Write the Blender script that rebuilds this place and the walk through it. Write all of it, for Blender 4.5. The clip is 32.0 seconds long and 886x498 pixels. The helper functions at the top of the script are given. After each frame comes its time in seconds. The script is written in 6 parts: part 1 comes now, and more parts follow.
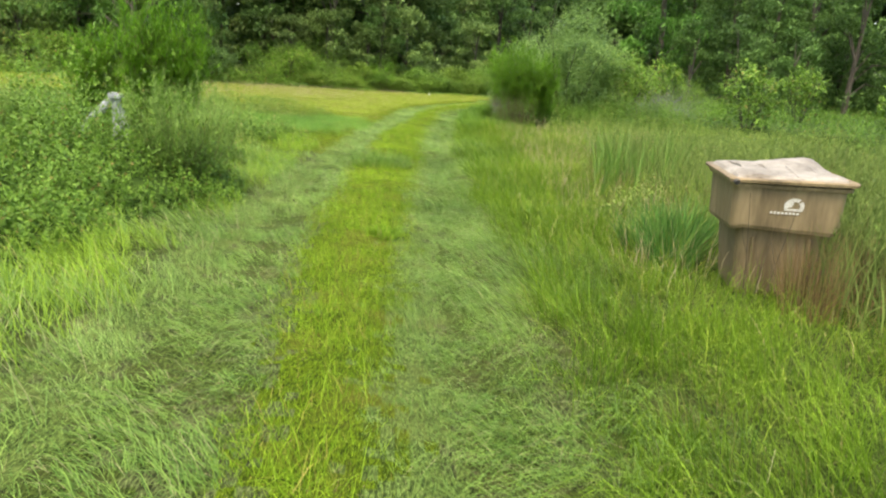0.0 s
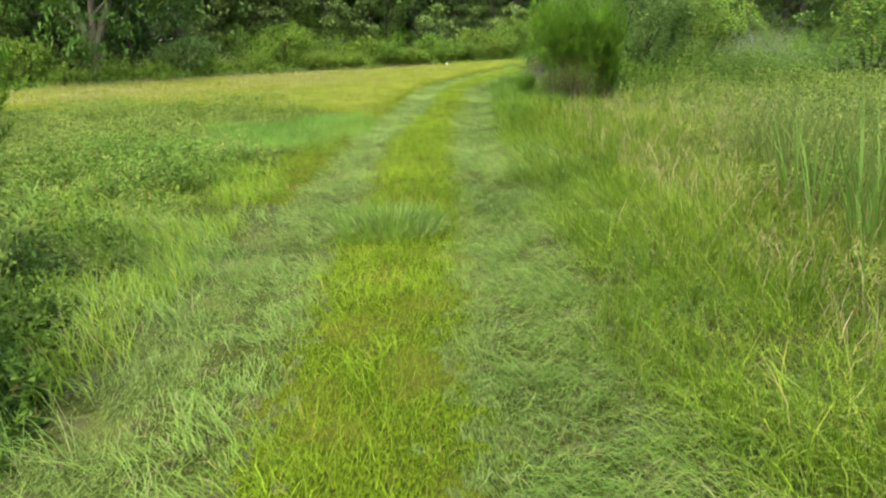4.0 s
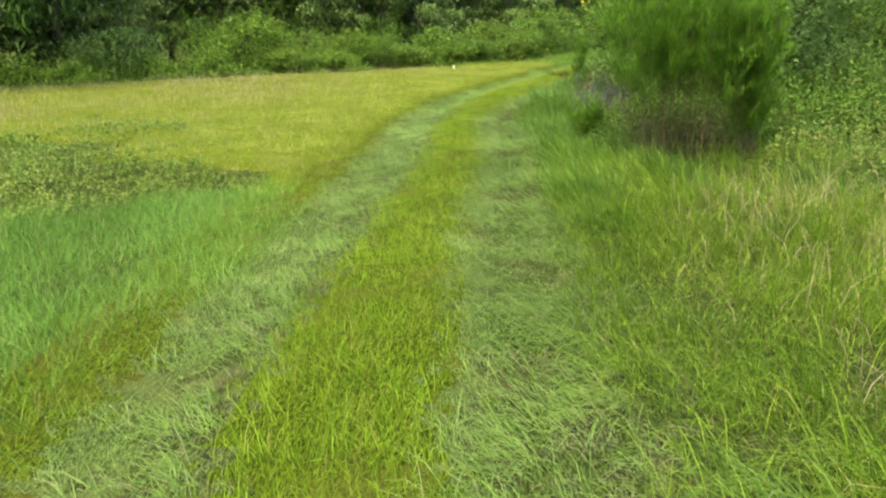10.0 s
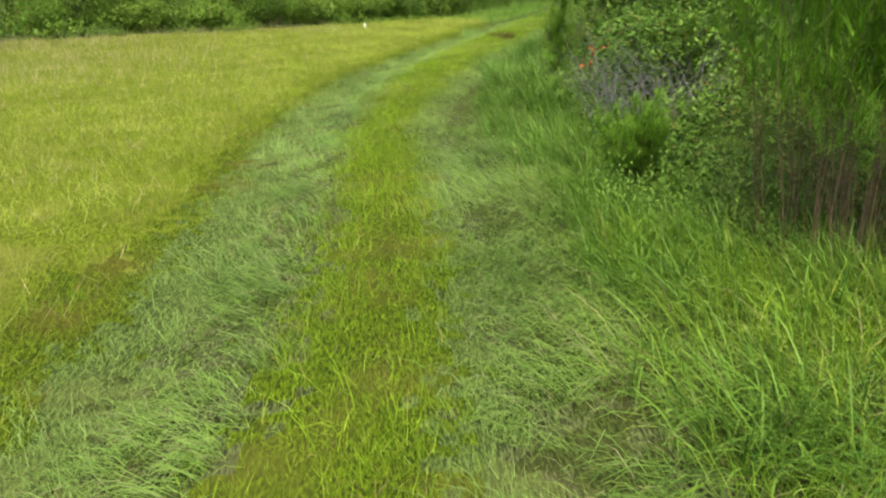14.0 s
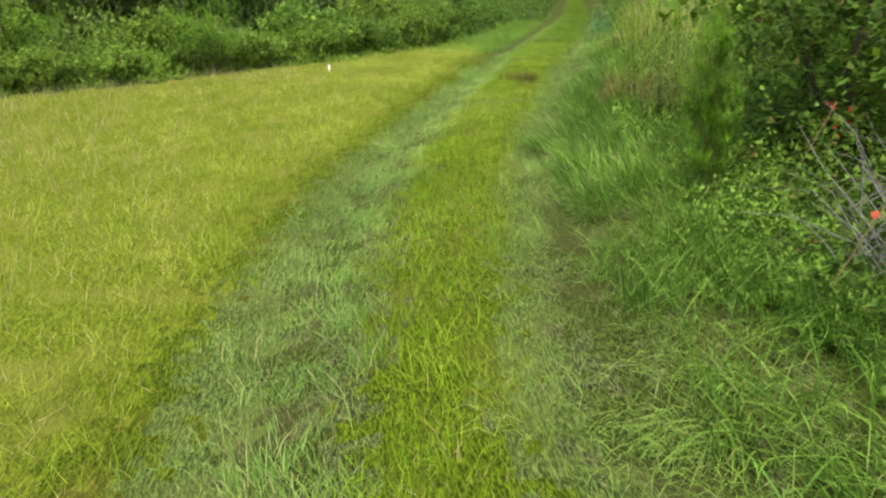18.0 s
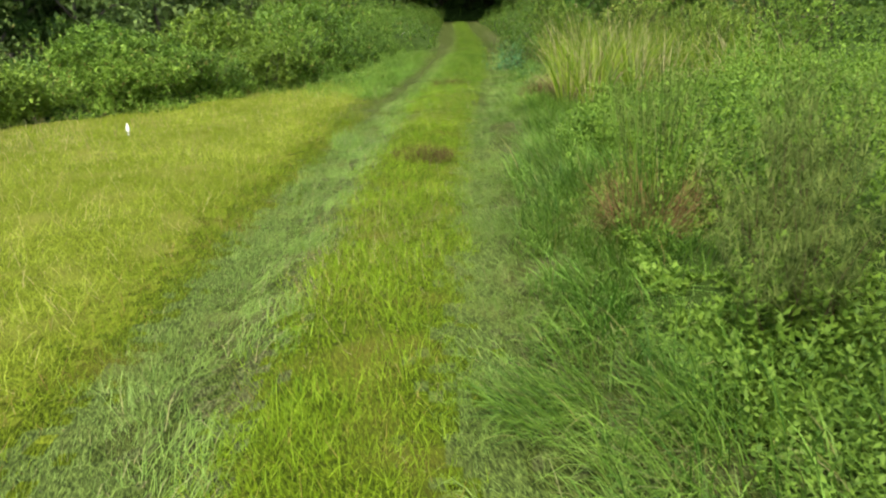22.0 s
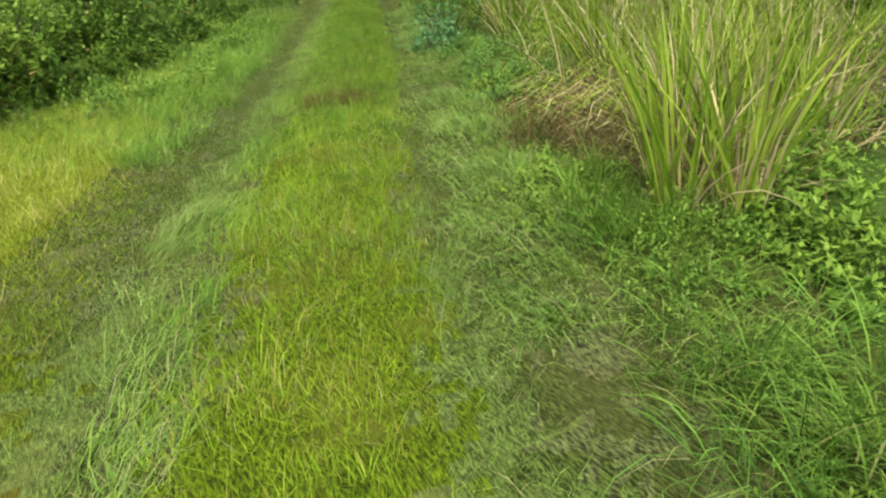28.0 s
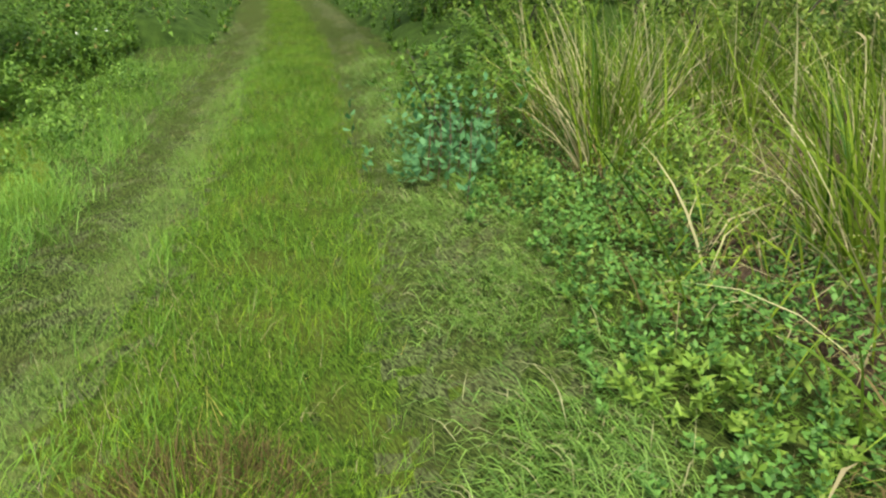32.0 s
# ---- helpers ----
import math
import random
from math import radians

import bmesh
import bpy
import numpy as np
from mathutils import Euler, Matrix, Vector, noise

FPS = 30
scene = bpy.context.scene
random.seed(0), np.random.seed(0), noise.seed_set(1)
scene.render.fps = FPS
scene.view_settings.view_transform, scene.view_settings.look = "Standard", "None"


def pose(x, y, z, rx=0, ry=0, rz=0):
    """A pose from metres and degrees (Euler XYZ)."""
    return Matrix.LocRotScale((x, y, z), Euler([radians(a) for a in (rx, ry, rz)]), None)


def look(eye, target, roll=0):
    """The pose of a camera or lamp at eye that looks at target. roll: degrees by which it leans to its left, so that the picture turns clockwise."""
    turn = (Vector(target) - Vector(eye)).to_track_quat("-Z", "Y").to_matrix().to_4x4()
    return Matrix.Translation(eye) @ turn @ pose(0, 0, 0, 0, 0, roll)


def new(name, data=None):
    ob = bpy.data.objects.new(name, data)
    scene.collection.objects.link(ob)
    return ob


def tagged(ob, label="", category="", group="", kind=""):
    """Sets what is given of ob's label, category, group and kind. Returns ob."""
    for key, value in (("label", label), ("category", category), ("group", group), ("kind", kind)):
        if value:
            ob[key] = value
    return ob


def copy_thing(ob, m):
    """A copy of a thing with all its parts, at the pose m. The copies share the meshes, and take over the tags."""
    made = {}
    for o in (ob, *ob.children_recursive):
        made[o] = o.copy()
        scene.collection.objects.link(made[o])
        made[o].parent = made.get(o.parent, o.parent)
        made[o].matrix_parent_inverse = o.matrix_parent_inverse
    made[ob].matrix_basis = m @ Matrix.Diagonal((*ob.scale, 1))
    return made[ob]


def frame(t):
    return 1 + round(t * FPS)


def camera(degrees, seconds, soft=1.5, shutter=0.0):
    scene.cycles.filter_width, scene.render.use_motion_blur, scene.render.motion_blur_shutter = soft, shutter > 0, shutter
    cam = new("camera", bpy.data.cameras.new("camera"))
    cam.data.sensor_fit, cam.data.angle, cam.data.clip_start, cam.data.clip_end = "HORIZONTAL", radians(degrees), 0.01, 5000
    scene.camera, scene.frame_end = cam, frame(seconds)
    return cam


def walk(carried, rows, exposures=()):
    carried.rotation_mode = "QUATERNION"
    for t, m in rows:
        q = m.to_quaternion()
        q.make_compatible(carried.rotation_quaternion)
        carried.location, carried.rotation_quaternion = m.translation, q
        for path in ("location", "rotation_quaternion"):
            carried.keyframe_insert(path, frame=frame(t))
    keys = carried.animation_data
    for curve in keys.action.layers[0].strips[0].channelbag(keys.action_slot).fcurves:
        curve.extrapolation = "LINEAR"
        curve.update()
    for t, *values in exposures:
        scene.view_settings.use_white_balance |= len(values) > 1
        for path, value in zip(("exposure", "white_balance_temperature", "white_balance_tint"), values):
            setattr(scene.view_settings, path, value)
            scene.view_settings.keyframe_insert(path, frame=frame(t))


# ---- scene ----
cam = camera(62.18, 32.0, soft=2.25)


def aim(x, y, z, yaw, pitch, roll):
    """Pose at (x, y, z): yaw to the left of north, pitch above the horizon, roll, in degrees."""
    a, p = radians(yaw), radians(pitch)
    way = Vector((-math.sin(a) * math.cos(p), math.cos(a) * math.cos(p), math.sin(p)))
    return look((x, y, z), Vector((x, y, z)) + way, roll)


# seconds, place, yaw, pitch, roll
ROWS = [
    (0.0, 0.001, -0.000, 1.523, -0.57, -13.90, 4.11),
    (0.5, -0.002, 0.639, 1.463, -0.58, -16.98, 4.30),
    (1.0, 0.040, 1.330, 1.441, 1.27, -14.57, 4.64),
    (1.5, -0.009, 2.018, 1.455, 3.83, -19.60, 1.48),
    (2.0, -0.052, 2.657, 1.483, 2.34, -18.97, 0.44),
    (2.5, -0.077, 3.315, 1.505, 4.73, -16.95, -0.54),
    (3.0, -0.179, 3.952, 1.514, 3.96, -17.68, -0.97),
    (3.5, -0.214, 4.591, 1.534, 3.29, -17.41, -1.79),
    (4.0, -0.302, 5.250, 1.553, 1.84, -16.60, -2.25),
    (4.5, -0.275, 5.872, 1.545, 0.70, -14.10, -2.22),
    (6.5, -0.361, 8.384, 1.497, 4.07, -14.95, -0.34),
    (7.0, -0.308, 9.053, 1.506, 4.64, -14.87, -1.18),
    (7.5, -0.299, 9.688, 1.520, 3.48, -15.35, -1.38),
    (8.0, -0.221, 10.276, 1.527, 3.71, -17.12, -1.98),
    (8.5, -0.241, 10.859, 1.528, 4.28, -21.39, -1.90),
    (9.0, -0.260, 11.372, 1.525, 2.65, -19.76, -1.70),
    (9.5, -0.283, 12.005, 1.533, 3.59, -19.74, -2.44),
    (10.0, -0.311, 12.602, 1.550, 2.49, -17.13, -1.58),
    (10.5, -0.290, 13.262, 1.565, 2.55, -16.76, -0.45),
    (11.0, -0.359, 13.857, 1.565, 1.86, -19.50, -1.16),
    (11.5, -0.367, 14.460, 1.545, 2.61, -20.64, -2.77),
    (12.0, -0.416, 15.046, 1.501, 2.61, -21.58, -2.62),
    (12.5, -0.426, 15.629, 1.463, 1.51, -21.86, -2.40),
    (13.0, -0.460, 16.216, 1.431, 0.60, -22.08, -2.23),
    (13.5, -0.505, 16.825, 1.410, -1.31, -20.68, -1.92),
    (14.0, -0.512, 17.436, 1.404, -4.52, -20.69, -1.02),
    (14.5, -0.532, 17.974, 1.411, -8.62, -20.39, -0.21),
    (15.0, -0.480, 18.529, 1.423, -7.12, -17.66, -1.67),
    (15.5, -0.524, 19.088, 1.431, -7.24, -17.36, -2.10),
    (17.5, -0.736, 21.605, 1.532, -6.13, -18.68, -3.70),
    (18.0, -0.742, 22.209, 1.539, -7.33, -19.74, -3.39),
    (18.5, -0.646, 22.807, 1.524, -7.21, -19.42, -3.55),
    (19.0, -0.566, 23.384, 1.511, -7.90, -19.57, -3.48),
    (19.5, -0.366, 23.939, 1.500, -8.67, -20.22, -4.30),
    (20.0, -0.327, 24.516, 1.485, -8.96, -16.93, -3.12),
    (20.5, -0.221, 25.060, 1.482, -10.11, -14.30, -2.06),
    (21.0, -0.108, 25.665, 1.484, -11.44, -16.00, -2.10),
    (21.5, 0.011, 26.240, 1.501, -17.32, -17.15, -1.63),
    (22.0, 0.177, 26.855, 1.514, -16.85, -18.43, -1.84),
    (22.5, 0.304, 27.461, 1.512, -18.56, -19.13, -1.72),
    (23.0, 0.498, 28.046, 1.511, -19.43, -18.22, -1.54),
    (23.5, 0.622, 28.654, 1.484, -20.34, -19.07, -0.88),
    (24.0, 0.848, 29.214, 1.468, -20.79, -19.23, -0.19),
    (24.5, 0.988, 29.829, 1.440, -21.25, -20.62, -0.05),
    (25.0, 1.153, 30.447, 1.420, -21.66, -21.36, -0.57),
    (25.5, 1.343, 31.090, 1.423, -19.28, -20.64, -2.35),
    (26.0, 1.547, 31.675, 1.471, -19.07, -20.96, -2.77),
    (26.5, 1.804, 32.182, 1.530, -22.11, -20.52, -1.24),
    (28.5, 2.608, 34.653, 1.412, -26.54, -23.63, -2.58),
    (29.0, 2.809, 35.303, 1.407, -26.53, -22.12, -0.55),
    (29.5, 3.014, 35.918, 1.415, -27.93, -19.30, -0.17),
    (30.0, 3.283, 36.519, 1.423, -24.98, -18.42, -1.07),
    (30.5, 3.506, 37.127, 1.430, -27.46, -18.63, 0.10),
    (31.0, 3.773, 37.706, 1.425, -28.51, -17.74, 0.43),
    (31.5, 4.066, 38.352, 1.401, -27.96, -19.95, 0.66),
    (32.0, 4.342, 38.927, 1.383, -30.79, -21.50, 0.30),
]
walk(cam, [(r[0], aim(*r[1:])) for r in ROWS], exposures=[(t, e, 7600, 4) for t, e in ((0, 2.03), (4, 2.01), (8, 2.05), (10, 2.0), (13.5, 1.83), (18, 1.8), (20, 1.86), (26, 1.82), (30.5, 1.9))] + [(32, 1.88, 7100, 2)])
# ---- light: hazy bright sky, soft sun ----
world = bpy.data.worlds.new("sky")
scene.world = world
world.use_nodes = True
wn = world.node_tree.nodes
sky = wn.new("ShaderNodeTexSky")
sky.sky_type = "NISHITA"
sky.sun_disc = False
sky.sun_elevation, sky.sun_rotation = radians(67), radians(205)
sky.air_density, sky.dust_density = 1.0, 3.0
wn["Background"].inputs["Strength"].default_value = 0.14
world.node_tree.links.new(sky.outputs["Color"], wn["Background"].inputs["Color"])
sun = new("sun", bpy.data.lights.new("sun", "SUN"))
sun.data.energy, sun.data.angle, sun.data.color = 1.4, radians(40), (1.0, 0.95, 0.86)
sun.rotation_euler = Euler((radians(23), 0, radians(-25)))
# ---- materials ----
rng = np.random.default_rng(7)


def plant(name, dark, light, dry=None, dry_share=0.0, trans=0.3, rough=0.55, patch=0.9, patch_scale=0.7, spec=0.3, vary=0.0, grain=1.0):
    """Leaf or blade: colour varies blade by blade, and in patches over the ground; light comes through."""
    m = bpy.data.materials.new(name)
    m.use_nodes = True
    n, lk = m.node_tree.nodes, m.node_tree.links
    n.clear()
    out = n.new("ShaderNodeOutputMaterial")
    bsdf = n.new("ShaderNodeBsdfPrincipled")
    tr = n.new("ShaderNodeBsdfTranslucent")
    mix = n.new("ShaderNodeMixShader")
    geo = n.new("ShaderNodeNewGeometry")
    co = n.new("ShaderNodeTexCoord")
    noi = n.new("ShaderNodeTexNoise")
    noi.inputs["Scale"].default_value = patch_scale
    noi.inputs["Detail"].default_value = 3.0
    lk.new(co.outputs["Object"], noi.inputs["Vector"])
    add = n.new("ShaderNodeMath")
    add.operation = "MULTIPLY_ADD"
    sub = n.new("ShaderNodeMath")
    sub.operation = "SUBTRACT"
    lk.new(noi.outputs["Fac"], sub.inputs[0])
    sub.inputs[1].default_value = 0.5
    lk.new(sub.outputs[0], add.inputs[0])
    add.inputs[1].default_value = patch * 2.0
    own = n.new("ShaderNodeMath")
    own.operation = "MULTIPLY_ADD"
    lk.new(geo.outputs["Random Per Island"], own.inputs[0])
    own.inputs[1].default_value, own.inputs[2].default_value = grain, 0.45 * (1 - grain)
    lk.new(own.outputs[0], add.inputs[2])
    ramp = n.new("ShaderNodeValToRGB")
    e = ramp.color_ramp.elements
    e[0].position, e[0].color = 0.0, (*dark, 1)
    e[1].position, e[1].color = 0.85, (*light, 1)
    lk.new(add.outputs[0], ramp.inputs[0])
    col = ramp.outputs["Color"]
    if dry:
        w = n.new("ShaderNodeTexWhiteNoise")
        w.noise_dimensions = "1D"
        lk.new(geo.outputs["Random Per Island"], w.inputs["W"])
        cut = n.new("ShaderNodeMath")
        cut.operation = "LESS_THAN"
        lk.new(w.outputs["Value"], cut.inputs[0])
        cut.inputs[1].default_value = dry_share
        mc = n.new("ShaderNodeMix")
        mc.data_type = "RGBA"
        lk.new(cut.outputs[0], mc.inputs["Factor"])
        lk.new(col, mc.inputs["A"])
        mc.inputs["B"].default_value = (*dry, 1)
        col = mc.outputs["Result"]
    if vary:
        info, ma, sc = n.new("ShaderNodeObjectInfo"), n.new("ShaderNodeMath"), n.new("ShaderNodeVectorMath")
        ma.operation, sc.operation = "MULTIPLY_ADD", "SCALE"
        lk.new(info.outputs["Random"], ma.inputs[0])
        ma.inputs[1].default_value, ma.inputs[2].default_value = vary * 2, 1 - vary
        lk.new(col, sc.inputs[0])
        lk.new(ma.outputs[0], sc.inputs["Scale"])
        col = sc.outputs[0]
    lk.new(col, bsdf.inputs["Base Color"])
    lk.new(col, tr.inputs["Color"])
    bsdf.inputs["Roughness"].default_value = rough
    bsdf.inputs["Specular IOR Level"].default_value = spec
    mix.inputs[0].default_value = trans
    lk.new(bsdf.outputs[0], mix.inputs[1])
    lk.new(tr.outputs[0], mix.inputs[2])
    lk.new(mix.outputs[0], out.inputs["Surface"])
    return m


def solid(name, dark, light, scale=6.0, rough=0.8, bump=0.3, metal=0.0, detail=6.0, stretch=(1, 1, 1)):
    """Opaque stuff with two scales of mottling and a fine relief."""
    m = bpy.data.materials.new(name)
    m.use_nodes = True
    n, lk = m.node_tree.nodes, m.node_tree.links
    b = n["Principled BSDF"]
    co = n.new("ShaderNodeTexCoord")
    mp = n.new("ShaderNodeMapping")
    mp.inputs["Scale"].default_value = stretch
    lk.new(co.outputs["Object"], mp.inputs["Vector"])
    big, fine = n.new("ShaderNodeTexNoise"), n.new("ShaderNodeTexNoise")
    big.inputs["Scale"].default_value, fine.inputs["Scale"].default_value = scale, scale * 9
    big.inputs["Detail"].default_value, fine.inputs["Detail"].default_value = detail, 4.0
    for t in (big, fine):
        lk.new(mp.outputs[0], t.inputs["Vector"])
    add = n.new("ShaderNodeMath")
    add.operation = "MULTIPLY_ADD"
    lk.new(fine.outputs["Fac"], add.inputs[0])
    add.inputs[1].default_value = 0.45
    lk.new(big.outputs["Fac"], add.inputs[2])
    ramp = n.new("ShaderNodeValToRGB")
    e = ramp.color_ramp.elements
    e[0].position, e[0].color = 0.5, (*dark, 1)
    e[1].position, e[1].color = 0.95, (*light, 1)
    lk.new(add.outputs[0], ramp.inputs[0])
    lk.new(ramp.outputs["Color"], b.inputs["Base Color"])
    b.inputs["Roughness"].default_value, b.inputs["Metallic"].default_value = rough, metal
    b.inputs["Specular IOR Level"].default_value = 0.05 if rough > 0.9 else 0.35
    bp = n.new("ShaderNodeBump")
    bp.inputs["Strength"].default_value = bump
    bp.inputs["Distance"].default_value = 0.02
    lk.new(fine.outputs["Fac"], bp.inputs["Height"])
    lk.new(bp.outputs[0], b.inputs["Normal"])
    return m


# near-black green: the shade inside thickets is put into this colour
M_CORE = solid("undergrowth_painted_shade", (0.014, 0.03, 0.006), (0.045, 0.08, 0.015), 4.0, 0.95, 1.0, detail=9.0)
M_EARTH = solid("bare_earth", (0.025, 0.018, 0.011), (0.075, 0.052, 0.035), 6.0, 0.95, 0.9)
M_BARK = solid("bark", (0.03, 0.025, 0.018), (0.095, 0.08, 0.06), 5.0, 0.9, 0.8, stretch=(1, 1, 0.25))
M_STEM = solid("dry_stem", (0.07, 0.042, 0.024), (0.16, 0.105, 0.06), 20.0, 0.85, 0.3)
M_DEAD = solid("dead_twig", (0.07, 0.07, 0.07), (0.19, 0.185, 0.18), 20.0, 0.85, 0.3)
M_STRIP = plant("lush_strip_grass", (0.09, 0.175, 0.010), (0.232, 0.36, 0.028), (0.27, 0.24, 0.06), 0.10, 0.27, spec=0.1)
M_RUT = plant("pressed_grass", (0.062, 0.135, 0.02), (0.184, 0.296, 0.058), (0.25, 0.25, 0.12), 0.08, 0.25, 0.5, spec=0.2)
M_BLOOM = plant("fine_pale_grass", (0.108, 0.188, 0.04), (0.255, 0.38, 0.105), (0.30, 0.30, 0.13), 0.08, 0.3, 0.6, spec=0.15)
M_LATE = plant("shaded_track_grass", (0.044, 0.108, 0.009), (0.135, 0.252, 0.032), (0.2, 0.2, 0.08), 0.05, 0.27, spec=0.12)
M_VERGE = plant("verge_grass", (0.07, 0.143, 0.011), (0.212, 0.335, 0.034), (0.28, 0.27, 0.09), 0.05, 0.27, spec=0.1)
M_GREEN = plant("green_grass", (0.034, 0.098, 0.011), (0.155, 0.278, 0.042), (0.2, 0.22, 0.07), 0.04, 0.27, 0.45, spec=0.2)
M_TEAL = plant("blue_green_grass", (0.06, 0.155, 0.02), (0.185, 0.345, 0.064), (0.27, 0.27, 0.11), 0.05, 0.25, spec=0.12)
M_MEADOW = plant("meadow_grass", (0.135, 0.195, 0.016), (0.30, 0.38, 0.055), (0.40, 0.36, 0.16), 0.14, 0.3, patch=1.2, patch_scale=0.7, spec=0.06, grain=0.5)
M_WEED = plant("weed_leaves", (0.07, 0.13, 0.014), (0.185, 0.285, 0.042), None, 0, 0.25, 0.5, patch_scale=2.2, spec=0.2)
M_LEAF = plant("deep_green_leaves", (0.055, 0.125, 0.015), (0.16, 0.275, 0.04), None, 0, 0.25, 0.5, patch_scale=1.2, spec=0.2)
M_PILE = plant("piled_weed_leaves", (0.048, 0.11, 0.013), (0.15, 0.255, 0.036), None, 0, 0.25, 0.6, patch_scale=1.5, spec=0.08)
M_FOOT = plant("foot_weed_leaves", (0.036, 0.1, 0.018), (0.11, 0.235, 0.045), (0.16, 0.22, 0.04), 0.08, 0.25, 0.5, patch_scale=2.0, spec=0.2)
M_OLIVE = plant("olive_weed_leaves", (0.085, 0.135, 0.022), (0.215, 0.29, 0.06), (0.26, 0.22, 0.09), 0.06, 0.25, 0.5, patch_scale=1.2, spec=0.12)
M_BRAMBLE = plant("bramble_leaves", (0.05, 0.11, 0.015), (0.135, 0.24, 0.036), (0.17, 0.14, 0.04), 0.04, 0.3, 0.5, patch_scale=0.5, spec=0.15)
M_HEDGE = plant("hedge_leaves", (0.075, 0.145, 0.018), (0.21, 0.345, 0.055), (0.22, 0.19, 0.06), 0.06, 0.3, 0.5, patch_scale=0.35, spec=0.12)
M_FENNEL = plant("feathery_foliage", (0.075, 0.18, 0.013), (0.17, 0.345, 0.03), None, 0, 0.4, 0.6, spec=0.08)
M_CEDAR = plant("soft_conifer_foliage", (0.06, 0.15, 0.028), (0.14, 0.29, 0.055), None, 0, 0.35, 0.6, spec=0.08)
M_FENOLD = plant("fading_feathery_foliage", (0.065, 0.105, 0.022), (0.17, 0.225, 0.06), None, 0, 0.35, 0.7, spec=0.08)
M_FENHAZE = plant("pale_feathery_foliage", (0.11, 0.18, 0.04), (0.22, 0.33, 0.085), None, 0, 0.35, 0.7, spec=0.08)
M_REED = plant("reed_blades", (0.03, 0.08, 0.006), (0.20, 0.285, 0.026), (0.42, 0.38, 0.2), 0.22, 0.27, spec=0.15)
M_REEDB = plant("broad_reed_blades", (0.10, 0.19, 0.012), (0.28, 0.37, 0.05), (0.46, 0.40, 0.2), 0.2, 0.3, spec=0.15)
M_SEED = plant("straw_seed_heads", (0.22, 0.17, 0.09), (0.46, 0.38, 0.24), None, 0, 0.3, 0.7, spec=0.05)
M_TIP = plant("young_leaves", (0.10, 0.19, 0.024), (0.185, 0.31, 0.05), None, 0, 0.35, 0.5, spec=0.15)
M_BROWN = plant("brown_dead_grass", (0.055, 0.042, 0.015), (0.14, 0.108, 0.045), None, 0, 0.2, 0.8, spec=0.05)
M_DRY = plant("dry_thatch", (0.10, 0.08, 0.035), (0.28, 0.25, 0.13), None, 0, 0.2, 0.8, spec=0.12)
M_RUST = plant("rusty_dead_grass", (0.08, 0.05, 0.022), (0.29, 0.195, 0.095), None, 0, 0.2, 0.8, spec=0.08)
M_TREE = plant("tree_leaves", (0.04, 0.085, 0.022), (0.105, 0.19, 0.045), None, 0, 0.3, 0.5, patch_scale=0.3, spec=0.15, vary=0.3)
M_TREE2 = plant("grey_green_leaves", (0.075, 0.125, 0.035), (0.17, 0.25, 0.07), None, 0, 0.3, 0.5, patch_scale=0.3, spec=0.15, vary=0.25)
M_DOME = plant("pale_dome_leaves", (0.115, 0.2, 0.055), (0.25, 0.38, 0.115), None, 0, 0.35, 0.5, patch_scale=0.5, spec=0.12)
M_PINE = plant("pine_needles", (0.035, 0.085, 0.018), (0.095, 0.19, 0.035), None, 0, 0.25, 0.5, spec=0.12, vary=0.2)
M_VINE = plant("vine_leaves", (0.03, 0.09, 0.006), (0.13, 0.22, 0.014), (0.30, 0.28, 0.02), 0.10, 0.35, 0.55, spec=0.15)
M_TEALB = plant("blue_green_leaves", (0.04, 0.125, 0.045), (0.11, 0.255, 0.095), None, 0, 0.3, 0.5, spec=0.15)
M_RED = plant("red_leaves", (0.30, 0.03, 0.015), (0.45, 0.08, 0.03), None, 0, 0.3, 0.5)
M_WHITE = solid("white_plastic", (0.7, 0.7, 0.68), (0.82, 0.82, 0.8), 8.0, 0.5, 0.1)


